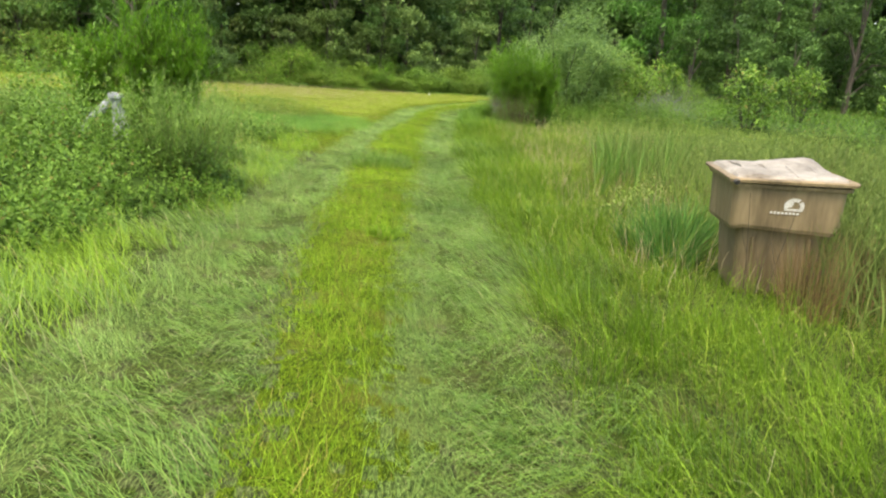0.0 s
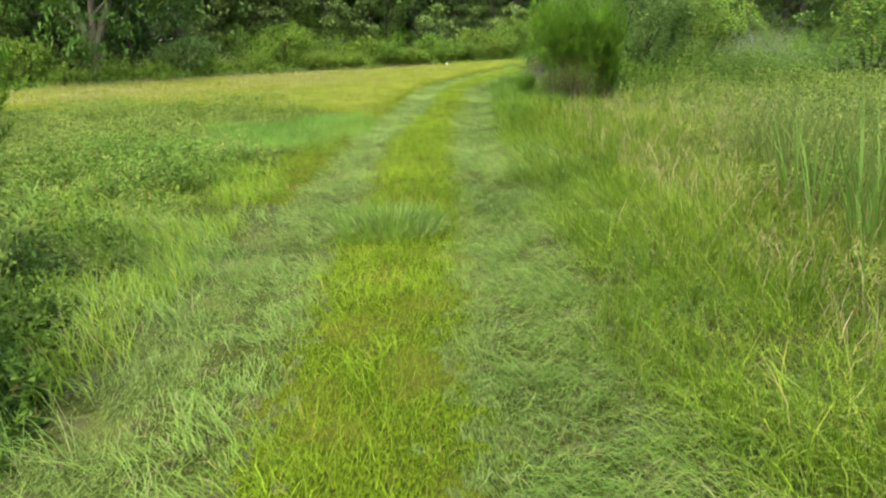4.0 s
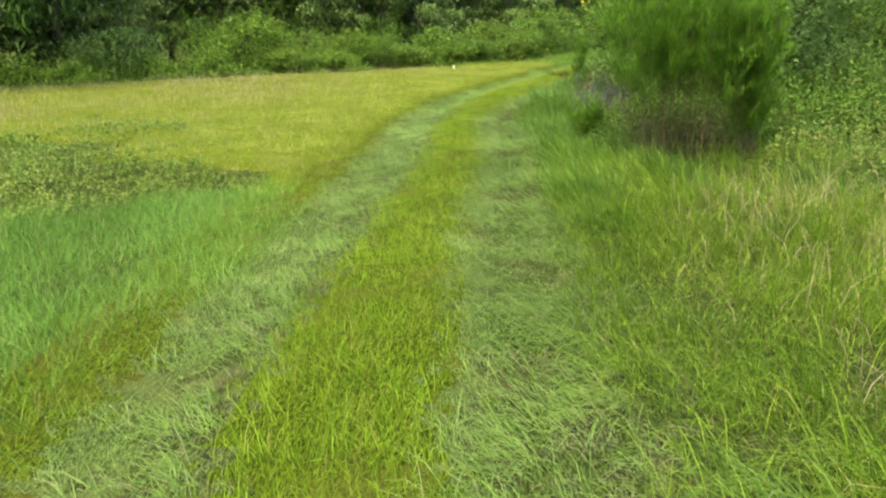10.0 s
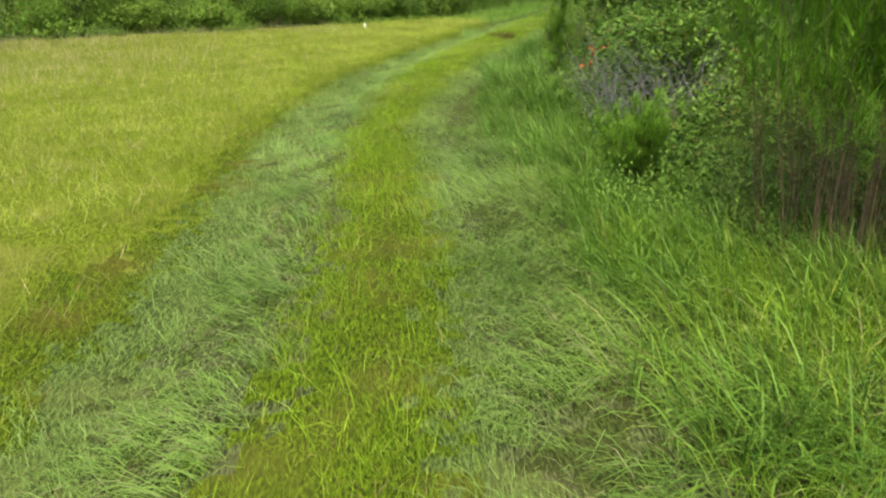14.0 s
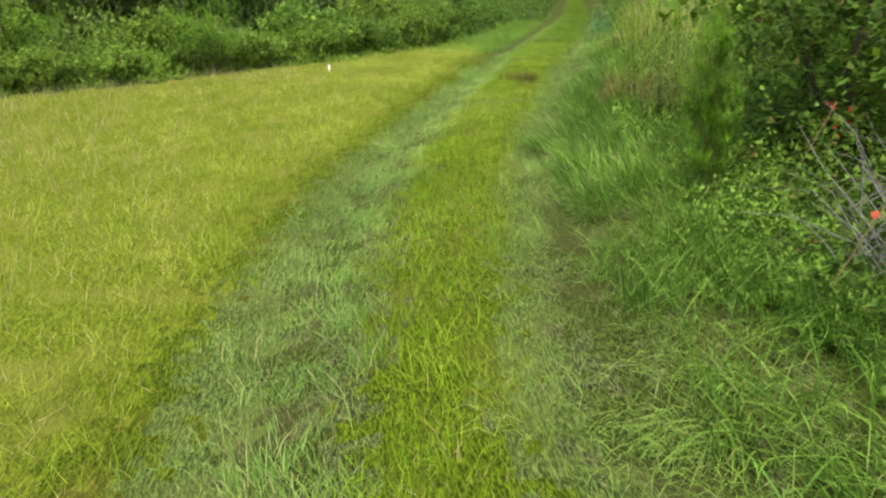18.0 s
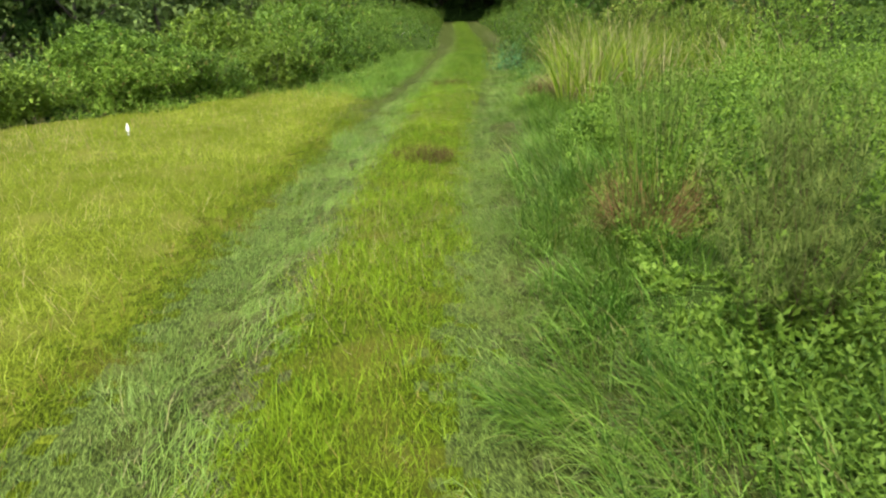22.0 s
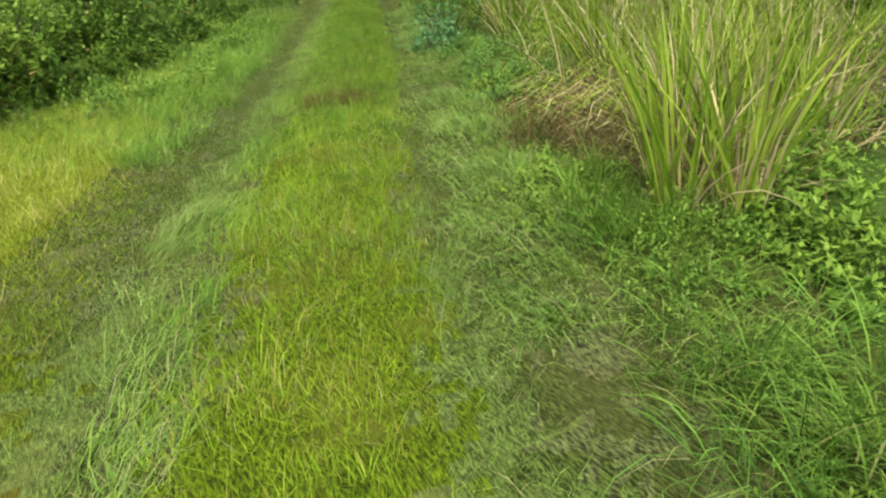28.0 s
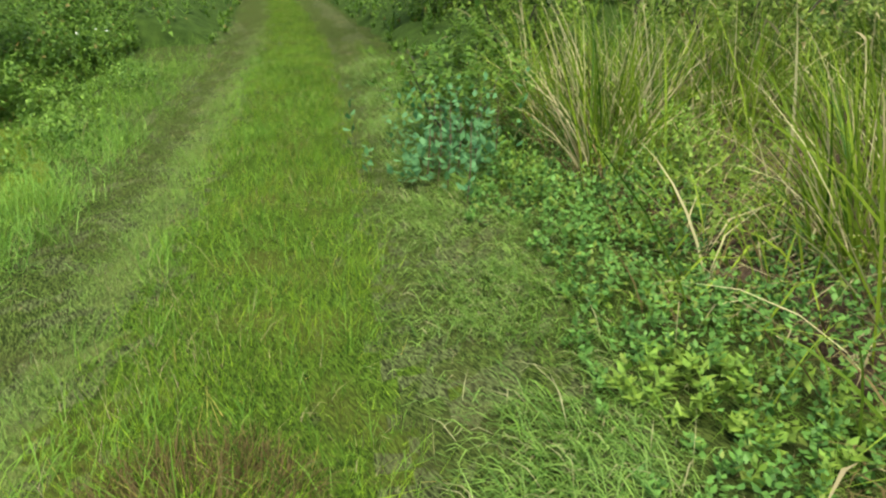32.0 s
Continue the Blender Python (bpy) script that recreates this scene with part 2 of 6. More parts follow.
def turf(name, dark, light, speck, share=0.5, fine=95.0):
    """Dense short grass from above: crossed fine streaks over gaps painted dark as shade, with larger dead patches."""
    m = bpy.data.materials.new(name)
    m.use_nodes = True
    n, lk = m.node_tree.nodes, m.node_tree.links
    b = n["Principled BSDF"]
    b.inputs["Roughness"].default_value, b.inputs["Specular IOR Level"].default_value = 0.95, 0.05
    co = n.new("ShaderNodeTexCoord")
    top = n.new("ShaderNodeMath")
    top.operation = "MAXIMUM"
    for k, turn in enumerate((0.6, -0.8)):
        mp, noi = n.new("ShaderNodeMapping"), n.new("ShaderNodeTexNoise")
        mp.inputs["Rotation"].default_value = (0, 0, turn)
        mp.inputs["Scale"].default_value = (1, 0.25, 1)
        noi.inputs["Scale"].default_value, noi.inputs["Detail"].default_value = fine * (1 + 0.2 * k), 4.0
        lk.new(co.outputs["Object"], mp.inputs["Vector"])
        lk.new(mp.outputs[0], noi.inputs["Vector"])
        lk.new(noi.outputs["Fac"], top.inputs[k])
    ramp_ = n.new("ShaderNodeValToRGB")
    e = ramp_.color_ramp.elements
    # the dark stop paints the shade between blades into the colour
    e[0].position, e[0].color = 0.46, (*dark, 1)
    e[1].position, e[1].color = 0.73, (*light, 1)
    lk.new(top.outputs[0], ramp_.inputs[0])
    noi = n.new("ShaderNodeTexNoise")
    noi.inputs["Scale"].default_value, noi.inputs["Detail"].default_value = 2.2, 5.0
    lk.new(co.outputs["Object"], noi.inputs["Vector"])
    fac = n.new("ShaderNodeMapRange")
    fac.inputs["From Min"].default_value, fac.inputs["From Max"].default_value, fac.inputs["To Max"].default_value = share - 0.02, share + 0.2, 0.7
    lk.new(noi.outputs["Fac"], fac.inputs["Value"])
    mc = n.new("ShaderNodeMix")
    mc.data_type = "RGBA"
    lk.new(fac.outputs[0], mc.inputs["Factor"])
    lk.new(ramp_.outputs["Color"], mc.inputs["A"])
    mc.inputs["B"].default_value = (*speck, 1)
    lk.new(mc.outputs["Result"], b.inputs["Base Color"])
    bp = n.new("ShaderNodeBump")
    bp.inputs["Strength"].default_value, bp.inputs["Distance"].default_value = 1.0, 0.03
    lk.new(top.outputs[0], bp.inputs["Height"])
    lk.new(bp.outputs[0], b.inputs["Normal"])
    return m


M_EDGE = plant("meadow_edge_grass", (0.075, 0.125, 0.008), (0.19, 0.275, 0.022), (0.25, 0.18, 0.06), 0.08, 0.27, spec=0.06)
M_DARKTURF = plant("trodden_dark_turf", (0.045, 0.085, 0.014), (0.15, 0.23, 0.042), (0.17, 0.15, 0.065), 0.12, 0.25, spec=0.08)
# first colour of each turf: painted shade in the gaps of the grass
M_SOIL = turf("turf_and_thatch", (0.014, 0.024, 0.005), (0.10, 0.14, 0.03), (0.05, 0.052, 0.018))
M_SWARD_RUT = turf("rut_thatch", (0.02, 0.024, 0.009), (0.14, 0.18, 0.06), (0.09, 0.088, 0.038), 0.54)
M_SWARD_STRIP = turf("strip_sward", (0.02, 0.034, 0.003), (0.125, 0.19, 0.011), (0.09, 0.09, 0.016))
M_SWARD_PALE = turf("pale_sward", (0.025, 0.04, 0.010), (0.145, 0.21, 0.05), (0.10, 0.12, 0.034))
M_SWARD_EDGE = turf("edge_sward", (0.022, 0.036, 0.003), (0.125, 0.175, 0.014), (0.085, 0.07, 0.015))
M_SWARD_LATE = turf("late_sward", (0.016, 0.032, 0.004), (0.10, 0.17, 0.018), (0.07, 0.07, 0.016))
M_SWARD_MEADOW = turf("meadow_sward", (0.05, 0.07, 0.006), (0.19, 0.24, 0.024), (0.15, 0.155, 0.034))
# ---- the plan: the track's middle line, and the lie of the ground ----
TRACK_Y = np.array([-40, 0, 3, 6, 8.2, 10.3, 12.1, 14.5, 16.8, 18.8, 20.6, 22, 24, 26, 28.5, 31, 33.8, 36.3, 38.4, 41, 43.7, 46, 50, 56, 65, 75, 120])
TRACK_X = np.array([1.5, -0.3, -0.5, -0.72, -0.8, -0.85, -0.85, -0.93, -0.87, -0.79, -0.68, -0.58, -0.52, -0.33, 0.2, 1.0, 1.95, 2.87, 3.65, 4.7, 5.85, 6.65, 8.2, 10.3, 13.2, 16.5, 31.0])


def mid(y):
    return (np.interp(y - 1.2, TRACK_Y, TRACK_X) + np.interp(y, TRACK_Y, TRACK_X) * 2 + np.interp(y + 1.2, TRACK_Y, TRACK_X)) / 4


def across(x, y):
    """Distance to the right of the track's middle line."""
    slope = (mid(y + 0.5) - mid(y - 0.5))
    return (x - mid(y)) / np.sqrt(1 + slope * slope)


def wob(x, y, k=1.0, seed=0.0):
    """Smooth unevenness, about -1 to 1."""
    return (np.sin(1.7 * k * x + 1.1 * k * y + seed) + np.sin(-1.3 * k * x + 2.1 * k * y + 2.3 * seed + 1)
            + np.sin(3.7 * k * x - 2.9 * k * y + 1.7 * seed + 2) * 0.7 + np.sin(4.9 * k * x + 5.3 * k * y + 0.7 * seed) * 0.5) / 2.6


def gz(x, y):
    """Height of the ground."""
    u = across(x, y)
    far = np.clip(1 - np.abs(u) / 12, 0.25, 1)
    z = 0.025 * wob(x, y, 0.9) * far + 0.008 * wob(x, y, 4.0, 3)
    z = z - 0.055 * np.exp(-((u + 0.8) / 0.3) ** 2) - 0.055 * np.exp(-((u - 0.8) / 0.3) ** 2)
    return z + 0.03 * np.exp(-(u / 0.35) ** 2)


# the meadow's far edge, where the hedge stands, and the near edge of the thicket to the right
HEDGE = np.array([(-60, 8), (-30, 22), (-22, 27), (-14, 32.5), (-9, 35.5), (-5, 36.8), (-2, 38.2), (0.6, 40.0), (2.5, 42.3), (3.9, 45), (5.4, 48.5), (6.6, 53), (8.5, 62), (11.5, 74)], float)


def hedge_y(x):
    return np.interp(x, HEDGE[:, 0], HEDGE[:, 1])


def mesh_np(name, v, f, mat, smooth=False, parent=None):
    """A mesh object from numpy vertices (n, 3) and triangles (m, 3) or quads (m, 4)."""
    me = bpy.data.meshes.new(name)
    k = f.shape[1]
    me.vertices.add(len(v))
    me.vertices.foreach_set("co", np.ascontiguousarray(v, np.float32).ravel())
    me.loops.add(f.size)
    me.loops.foreach_set("vertex_index", np.ascontiguousarray(f, np.int32).ravel())
    me.polygons.add(len(f))
    me.polygons.foreach_set("loop_start", np.arange(0, f.size, k, dtype=np.int32))
    me.polygons.foreach_set("loop_total", np.full(len(f), k, np.int32))
    if smooth:
        me.polygons.foreach_set("use_smooth", np.ones(len(f), bool))
    me.materials.append(mat)
    me.update(calc_edges=True)
    ob = new(name, me)
    if parent:
        ob.parent = parent
    return ob


def blades_np(p, h, w, lean, turn, face, droop=0.35, plain=False):
    """Tapered bent blades: base points p (n, 3), length h, width w, lean 0 (upright) to 1 (flat) towards turn, broad side to face."""
    n = len(p)
    side = np.stack([np.cos(face), np.sin(face), np.zeros(n)], 1) * w[:, None] / 2
    way = np.stack([np.cos(turn), np.sin(turn), np.zeros(n)], 1)
    up = np.array([0, 0, 1.0])
    a = lean * 0.55
    m = p + h[:, None] * 0.45 * (way * np.sin(a * 1.57)[:, None] + up * np.cos(a * 1.57)[:, None])
    b = np.clip(lean + droop * lean + 0.05, 0, 1.25)
    t = m + h[:, None] * 0.55 * (way * np.sin(b * 1.57)[:, None] + up * np.cos(b * 1.57)[:, None])
    if plain:
        return np.stack([p - side, p + side, t], 1).reshape(-1, 3), np.arange(n * 3).reshape(-1, 3)
    v = np.stack([p, m - side, m + side, t], 1).reshape(-1, 3)
    i = np.arange(n)[:, None] * 4
    f = np.concatenate([i + [0, 2, 1], i + [1, 2, 3]], 1).reshape(-1, 3)
    return v, f


def curved_np(p, h, w, lean, turn, face, steps=5):
    """Long blades that bend over in a smooth arc, for clumps seen from near."""
    n = len(p)
    side = np.stack([np.cos(face), np.sin(face), np.zeros(n)], 1) * w[:, None] / 2
    way = np.stack([np.cos(turn), np.sin(turn), np.zeros(n)], 1)
    up = np.array([0, 0, 1.0])
    c, rows = p, [p - side * 0.7, p + side * 0.7]
    for k in range(1, steps + 1):
        a = (lean * 0.5 + lean * 1.0 * (k / steps) ** 1.5) * 1.57
        c = c + h[:, None] / steps * (way * np.sin(a)[:, None] + up * np.cos(a)[:, None])
        q = math.sin(math.pi * (0.28 + 0.72 * k / steps))
        rows += [c - side * q, c + side * q] if k < steps else [c]
    v = np.stack(rows, 1).reshape(-1, 3)
    m = 2 * steps + 1
    f = []
    for k in range(steps - 1):
        f += [[2 * k, 2 * k + 1, 2 * k + 3], [2 * k, 2 * k + 3, 2 * k + 2]]
    f.append([2 * steps - 2, 2 * steps - 1, 2 * steps])
    return v, (np.arange(n)[:, None, None] * m + np.array(f)[None]).reshape(-1, 3)


def leaves_np(p, size, yaw, tilt, fold=0.25, slim=0.55, plain=False):
    """Folded leaves of four corners: points p (n, 3), length, heading and tilt of each."""
    n = len(p)
    cy, sy, ct, st = np.cos(yaw), np.sin(yaw), np.cos(tilt), np.sin(tilt)
    way = np.stack([cy * ct, sy * ct, st], 1)
    side = np.stack([-sy, cy, np.zeros(n)], 1)
    nor = np.cross(way, side)
    s = size[:, None]
    wide = side * slim * 0.5 * s
    if plain:
        return np.stack([p + wide, p - wide + way * s * 0.2, p + way * s + wide * 0.3], 1).reshape(-1, 3), np.arange(n * 3).reshape(-1, 3)
    v = np.stack([p, p + way * s * 0.5 + wide + nor * fold * s * -0.3, p + way * s, p + way * s * 0.5 - wide + nor * fold * s * -0.3], 1).reshape(-1, 3)
    i = np.arange(n)[:, None] * 4
    f = np.concatenate([i + [0, 1, 2], i + [0, 2, 3]], 1).reshape(-1, 3)
    return v, f


def scatter(n, x0, x1, y0, y1, keep):
    """About n points of a rectangle, kept with the chance keep(x, y)."""
    x, y = rng.uniform(x0, x1, n), rng.uniform(y0, y1, n)
    k = rng.random(n) < keep(x, y)
    return x[k], y[k]


def grass(name, label, mat, x, y, h0, h1, w0, w1, lean0, lean1, turn=None, spread=6.3, lift=0.0, category="grass", clump=0.0, arc=False, plain=False):
    """One stretch of grass as stuff."""
    n = len(x)
    p = np.stack([x, y, gz(x, y) - 0.01 + lift], 1)
    r = rng.random(n)
    h = h0 + (h1 - h0) * r ** 1.5
    if clump:
        h = h * (1 + clump * wob(x, y, 2.2, 5))
    t = rng.uniform(0, 6.28, n) if turn is None else turn + rng.normal(0, 1, n) * spread
    args = (p, h, rng.uniform(w0, w1, n), rng.uniform(lean0, lean1, n), t, rng.uniform(0, 6.28, n))
    v, f = curved_np(*args) if arc else blades_np(*args, plain=plain)
    return tagged(mesh_np(name, v, f, mat), label, category, kind="stuff")


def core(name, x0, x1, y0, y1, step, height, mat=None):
    """The dark inside of a thicket: an uneven skin under its leaves, coloured to stand in for shade."""
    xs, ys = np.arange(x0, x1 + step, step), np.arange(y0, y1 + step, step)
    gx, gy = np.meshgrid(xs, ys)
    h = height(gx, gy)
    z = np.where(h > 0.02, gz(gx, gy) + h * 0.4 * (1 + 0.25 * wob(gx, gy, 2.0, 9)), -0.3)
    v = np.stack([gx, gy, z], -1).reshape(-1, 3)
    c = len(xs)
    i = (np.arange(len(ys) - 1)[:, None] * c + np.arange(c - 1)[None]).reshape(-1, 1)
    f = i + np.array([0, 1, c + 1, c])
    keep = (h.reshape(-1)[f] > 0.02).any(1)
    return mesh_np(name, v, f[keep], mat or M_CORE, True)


def sprigs_np(x, y, h, per, size, r, bare=0.25, lean=0.25, slim=0.5, droop=0.0, foot=None, plain=False):
    """Leafy stems: leaves set spirally along each upright sprig."""
    n = len(x)
    a, l = r.uniform(0, 6.28, n), r.random(n) * lean
    k = np.arange(per)
    t = bare + (1 - bare) * (k[None] + r.random((n, per)) * 0.8) / per
    z0 = gz(x, y) if foot is None else foot
    px = x[:, None] + np.cos(a)[:, None] * l[:, None] * h[:, None] * t ** 1.5
    py = y[:, None] + np.sin(a)[:, None] * l[:, None] * h[:, None] * t ** 1.5
    pz = z0[:, None] + h[:, None] * t
    yaw = k[None] * 2.4 + r.uniform(0, 6.28, (n, 1)) + r.normal(0, 0.3, (n, per))
    s = size * r.uniform(0.7, 1.25, (n, per)) * (1.1 - 0.5 * t)
    p = np.stack([px, py, pz], -1).reshape(-1, 3)
    return leaves_np(p, s.ravel(), yaw.ravel(), r.normal(0.5 - droop, 0.45, n * per), slim=slim, plain=plain)


def weeds(name, label, mat, x, y, h, per, size, category="weeds", box=None, height=None, step=0.2, tips=None, **kw):
    """A patch of leafy weeds, over a dark core of shade where box and height are given."""
    v, f = sprigs_np(x, y, h, per, size, rng, **kw)
    ob = tagged(mesh_np(name, v, f, mat), label, category, kind="stuff")
    if tips:
        k = rng.random(len(x)) < 0.3
        v, f = sprigs_np(x[k], y[k], rng.uniform(0.05, 0.11, k.sum()), 6, size * 0.8, rng, 0.0, 0.6, slim=0.5, foot=gz(x[k], y[k]) + h[k] * 0.98, plain=size > 0.075)
        mesh_np("young_leaves", v, f, tips, parent=ob)
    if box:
        # skin under the leaves, its dark colour standing in for inner shade
        core("undergrowth_shade", *box, step, height).parent = ob
    return ob


def on_heights(n, x0, x1, y0, y1, height, low=0.04):
    x, y = rng.uniform(x0, x1, n), rng.uniform(y0, y1, n)
    h = height(x, y) * (1 + 0.18 * wob(x, y, 2.6, 4)) * rng.uniform(0.7, 1.15, n)
    k = h > low
    return x[k], y[k], h[k]


def inside(x, y, cx, cy, rx, ry, turn=0.0):
    """0 outside to 1 in the middle of an ellipse."""
    a = radians(turn)
    dx, dy = x - cx, y - cy
    return np.clip(1 - ((dx * math.cos(a) + dy * math.sin(a)) / rx) ** 2 - ((-dx * math.sin(a) + dy * math.cos(a)) / ry) ** 2, 0, 1)
# ---- ground: one sheet out to the horizon ----
gxs = np.concatenate([-np.geomspace(800, 9, 22), np.arange(-8, 10.01, 0.25), np.geomspace(11, 800, 22)])
gys = np.concatenate([-np.geomspace(800, 5, 22), np.arange(-4, 54.01, 0.26), np.geomspace(55, 800, 22)])
ggx, ggy = np.meshgrid(gxs, gys)
gv = np.stack([ggx, ggy, gz(ggx, ggy)], -1).reshape(-1, 3)
gi = (np.arange(len(gys) - 1)[:, None] * len(gxs) + np.arange(len(gxs) - 1)[None]).reshape(-1, 1)
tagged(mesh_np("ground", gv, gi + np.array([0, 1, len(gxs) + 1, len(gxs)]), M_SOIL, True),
       "brown earth and old thatch under the grass, its gaps painted as shade", "ground", kind="structure")

# ---- grass of the track and its verges ----
ramp = lambda a, w: np.clip(a / w + 0.5, 0, 1)
edge = lambda x, y: 0.04 * wob(x, y, 1.3, 1) + 0.035 * wob(x, y, 4.3, 8)
# offsets of the bands from the track's middle: middle strip, fine pale grass on both sides, ruts
strip_l = lambda y: np.interp(y, [3, 6, 17, 20, 25, 30, 37, 42], [-0.22, -0.4, -0.42, -0.24, -0.34, -0.4, -0.36, -0.42])
strip_r = lambda y: np.interp(y, [3, 6, 13, 18, 21, 24.5, 27, 33, 37, 42], [0.25, 0.4, 0.5, 0.36, 0.4, 0.2, 0.4, 0.48, 0.55, 0.6])
pale_l0 = lambda y: np.interp(y, [4, 12, 22, 27, 34, 40], [-1.35, -1.1, -1.08, -1.18, -1.05, -0.78])
pale_l1 = lambda y: np.interp(y, [4, 10, 14, 22, 26, 34, 40], [-0.95, -0.85, -0.7, -0.66, -0.76, -0.7, -0.5])
pale_r1 = lambda y: np.interp(y, [3, 6, 20, 24.5, 28, 34, 36], [0.66, 0.7, 0.62, 0.5, 0.8, 0.92, 0.8])
rut_out_r = lambda y: np.interp(y, [0, 6, 14, 20, 23, 25, 33, 35.3, 44], [1.05, 1.4, 1.25, 1.2, 1.1, 0.9, 1.0, 1.4, 1.5])


def near(y):
    """Fewer blades where the camera never comes near."""
    return np.interp(y, [-0.6, 0.4, 44, 50, 62, 86, 93], [0, 1, 1, 0.6, 0.3, 0.25, 0.0])


def between(lo, hi, w=0.1):
    """Keeps what lies between two offsets, with frayed edges."""
    def keep(x, y):
        u = across(x, y) + edge(x, y)
        return ramp(u - lo(y), w) * ramp(hi(y) - u, w) * near(y)
    return keep


def left_of(d, w=0.25):
    return lambda x, y: ramp(-d - (across(x, y) + edge(x, y)), w) * near(y)


def right_of(d, w=0.25):
    return lambda x, y: ramp(across(x, y) + edge(x, y) - d, w) * near(y)


def furrow(x, y):
    """Bare dark lines worn along the ruts near the wood."""
    u = across(x, y) + 0.04 * wob(x, y, 1.5, 2)
    return 1 - ramp(y - 36.5, 3) * (0.6 * np.exp(-((u + 0.9) / 0.12) ** 2) + 0.5 * np.exp(-((u - 0.8) / 0.11) ** 2))


def along(n, u0, u1, y0, y1, keep):
    """Points by their offset from the track's middle."""
    y = rng.uniform(y0, y1, n)
    x = mid(y) + rng.uniform(u0, u1, n) * 1.05
    k = rng.random(n) < keep(x, y) * furrow(x, y)
    return x[k], y[k]


def holes(x, y, k=3.0, share=0.0, seed=5.0):
    """1 in the tufts, 0 in the gaps between them."""
    return np.clip(0.5 + share + 1.6 * wob(x, y, k, seed), 0.12, 1)


near_all = lambda x, y: near(y)
heading = lambda y: np.arctan2(np.ones_like(y), mid(y + 0.5) - mid(y - 0.5))
lie = lambda x, y: heading(y) + np.where(across(x, y) > 0, 1.75, np.interp(y, [22, 27], [1.2, -0.5])) + 0.7 * wob(x, y, 0.7, 6)


def tufts(name, label, mat, n, u0, u1, y0, y1, keep, per, l0, l1, w0, w1, lean0, lean1, turn=0.0, fan=0.4, root=0.07, steps=3, lift=0.0, category="grass"):
    """Grass in tufts, each combed its own way, with shade in the gaps between them."""
    cx, cy = along(n, u0, u1, y0, y1, keep)
    d = lie(cx, cy) + turn + rng.normal(0, 0.4, len(cx))
    s, o = rng.uniform(0.65, 1.3, len(cx)), rng.uniform(0.0, 0.3, len(cx))
    k = np.repeat(np.arange(len(cx)), per)
    x, y = cx[k] + rng.normal(0, root, len(k)) * s[k], cy[k] + rng.normal(0, root, len(k)) * s[k]
    p = np.stack([x, y, gz(x, y) - 0.008 + lift], 1)
    t = d[k] + rng.normal(0, fan, len(k))
    lean = np.clip(rng.uniform(lean0, lean1, len(k)) + o[k] - 0.15, 0.03, 1.0)
    v, f = curved_np(p, rng.uniform(l0, l1, len(k)) * s[k], rng.uniform(w0, w1, len(k)), lean, t, t + 1.57 + rng.normal(0, 0.6, len(k)), steps)
    return tagged(mesh_np(name, v, f, mat), label, category, kind="stuff")


# the dense low sward under the blades, in bands of their own colour
us, ys_ = np.arange(-1.62, 1.56, 0.06), np.concatenate([np.arange(-1, 46, 0.07), np.arange(46, 92, 0.4)])
gu, gy = np.meshgrid(us, ys_)
gx = mid(gy) + gu * 1.03
uu = across(gx, gy) + edge(gx, gy) + rng.normal(0, 0.09, gu.shape)
band = np.full(gu.shape, 0)
band[(uu > strip_l(gy)) & (uu < strip_r(gy))] = 1
band[(gy > 39) & (band == 1)] = 4
band[((uu > pale_l0(gy)) & (uu < pale_l1(gy)) | (uu > strip_r(gy)) & (uu < pale_r1(gy)) & (gy < 37))] = 2
band[(uu < pale_l0(gy)) & (gy > 12) & (gy < 37)] = 3
band[(uu < -1.36 + 0.12 * wob(gx, gy, 1.1, 4)) & (gy > 21) & (gy < 37)] = 5
rise = np.array([-0.002, 0.014, 0.012, 0.01, 0.014, 0.016])[band]
soft_rise = rise.copy()
for _ in range(2):
    soft_rise[:, 1:-1] = (soft_rise[:, :-2] + soft_rise[:, 1:-1] * 2 + soft_rise[:, 2:]) / 4
gzz = gz(gx, gy) + soft_rise + rng.normal(0, 0.006, gu.shape) + 0.006 * wob(gx, gy, 5.0, 2) * (band > 0)
gzz[:, 0] = gzz[:, -1] = -0.12
gi = (np.arange(len(ys_) - 1)[:, None] * len(us) + np.arange(len(us) - 1)[None]).reshape(-1, 1)
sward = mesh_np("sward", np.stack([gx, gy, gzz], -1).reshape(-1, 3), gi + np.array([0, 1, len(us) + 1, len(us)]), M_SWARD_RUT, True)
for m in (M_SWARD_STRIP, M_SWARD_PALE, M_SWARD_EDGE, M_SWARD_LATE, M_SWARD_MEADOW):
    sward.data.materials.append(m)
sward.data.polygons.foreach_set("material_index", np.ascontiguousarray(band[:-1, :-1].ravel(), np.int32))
tagged(sward, "short dense turf and thatch of the track, in bands", "grass", kind="stuff")

# low turf over the sward
def low_turf(n, u0, u1, y0, y1, keep, mat, label, h0=0.025, h1=0.06):
    x, y = along(n, u0, u1, y0, y1, keep)
    grass("turf", label, mat, x, y, h0, h1, 0.005, 0.0095, 0.35, 1.0, clump=0.3, plain=True)


low_turf(200000, -0.55, 0.75, -0.5, 40, between(strip_l, strip_r, 0.1), M_STRIP, "short dense yellow-green turf of the middle strip")
low_turf(70000, -0.55, 0.75, 37, 52, between(strip_l, strip_r, 0.1), M_LATE, "short dense green turf of the middle strip")
low_turf(110000, -1.4, -0.4, -0.5, 38, between(pale_l0, pale_l1, 0.1), M_BLOOM, "short dense pale turf along the rut")
low_turf(40000, -1.0, -0.4, 36, 50, between(pale_l0, pale_l1, 0.1), M_RUT, "short pale green turf along the dark rut")
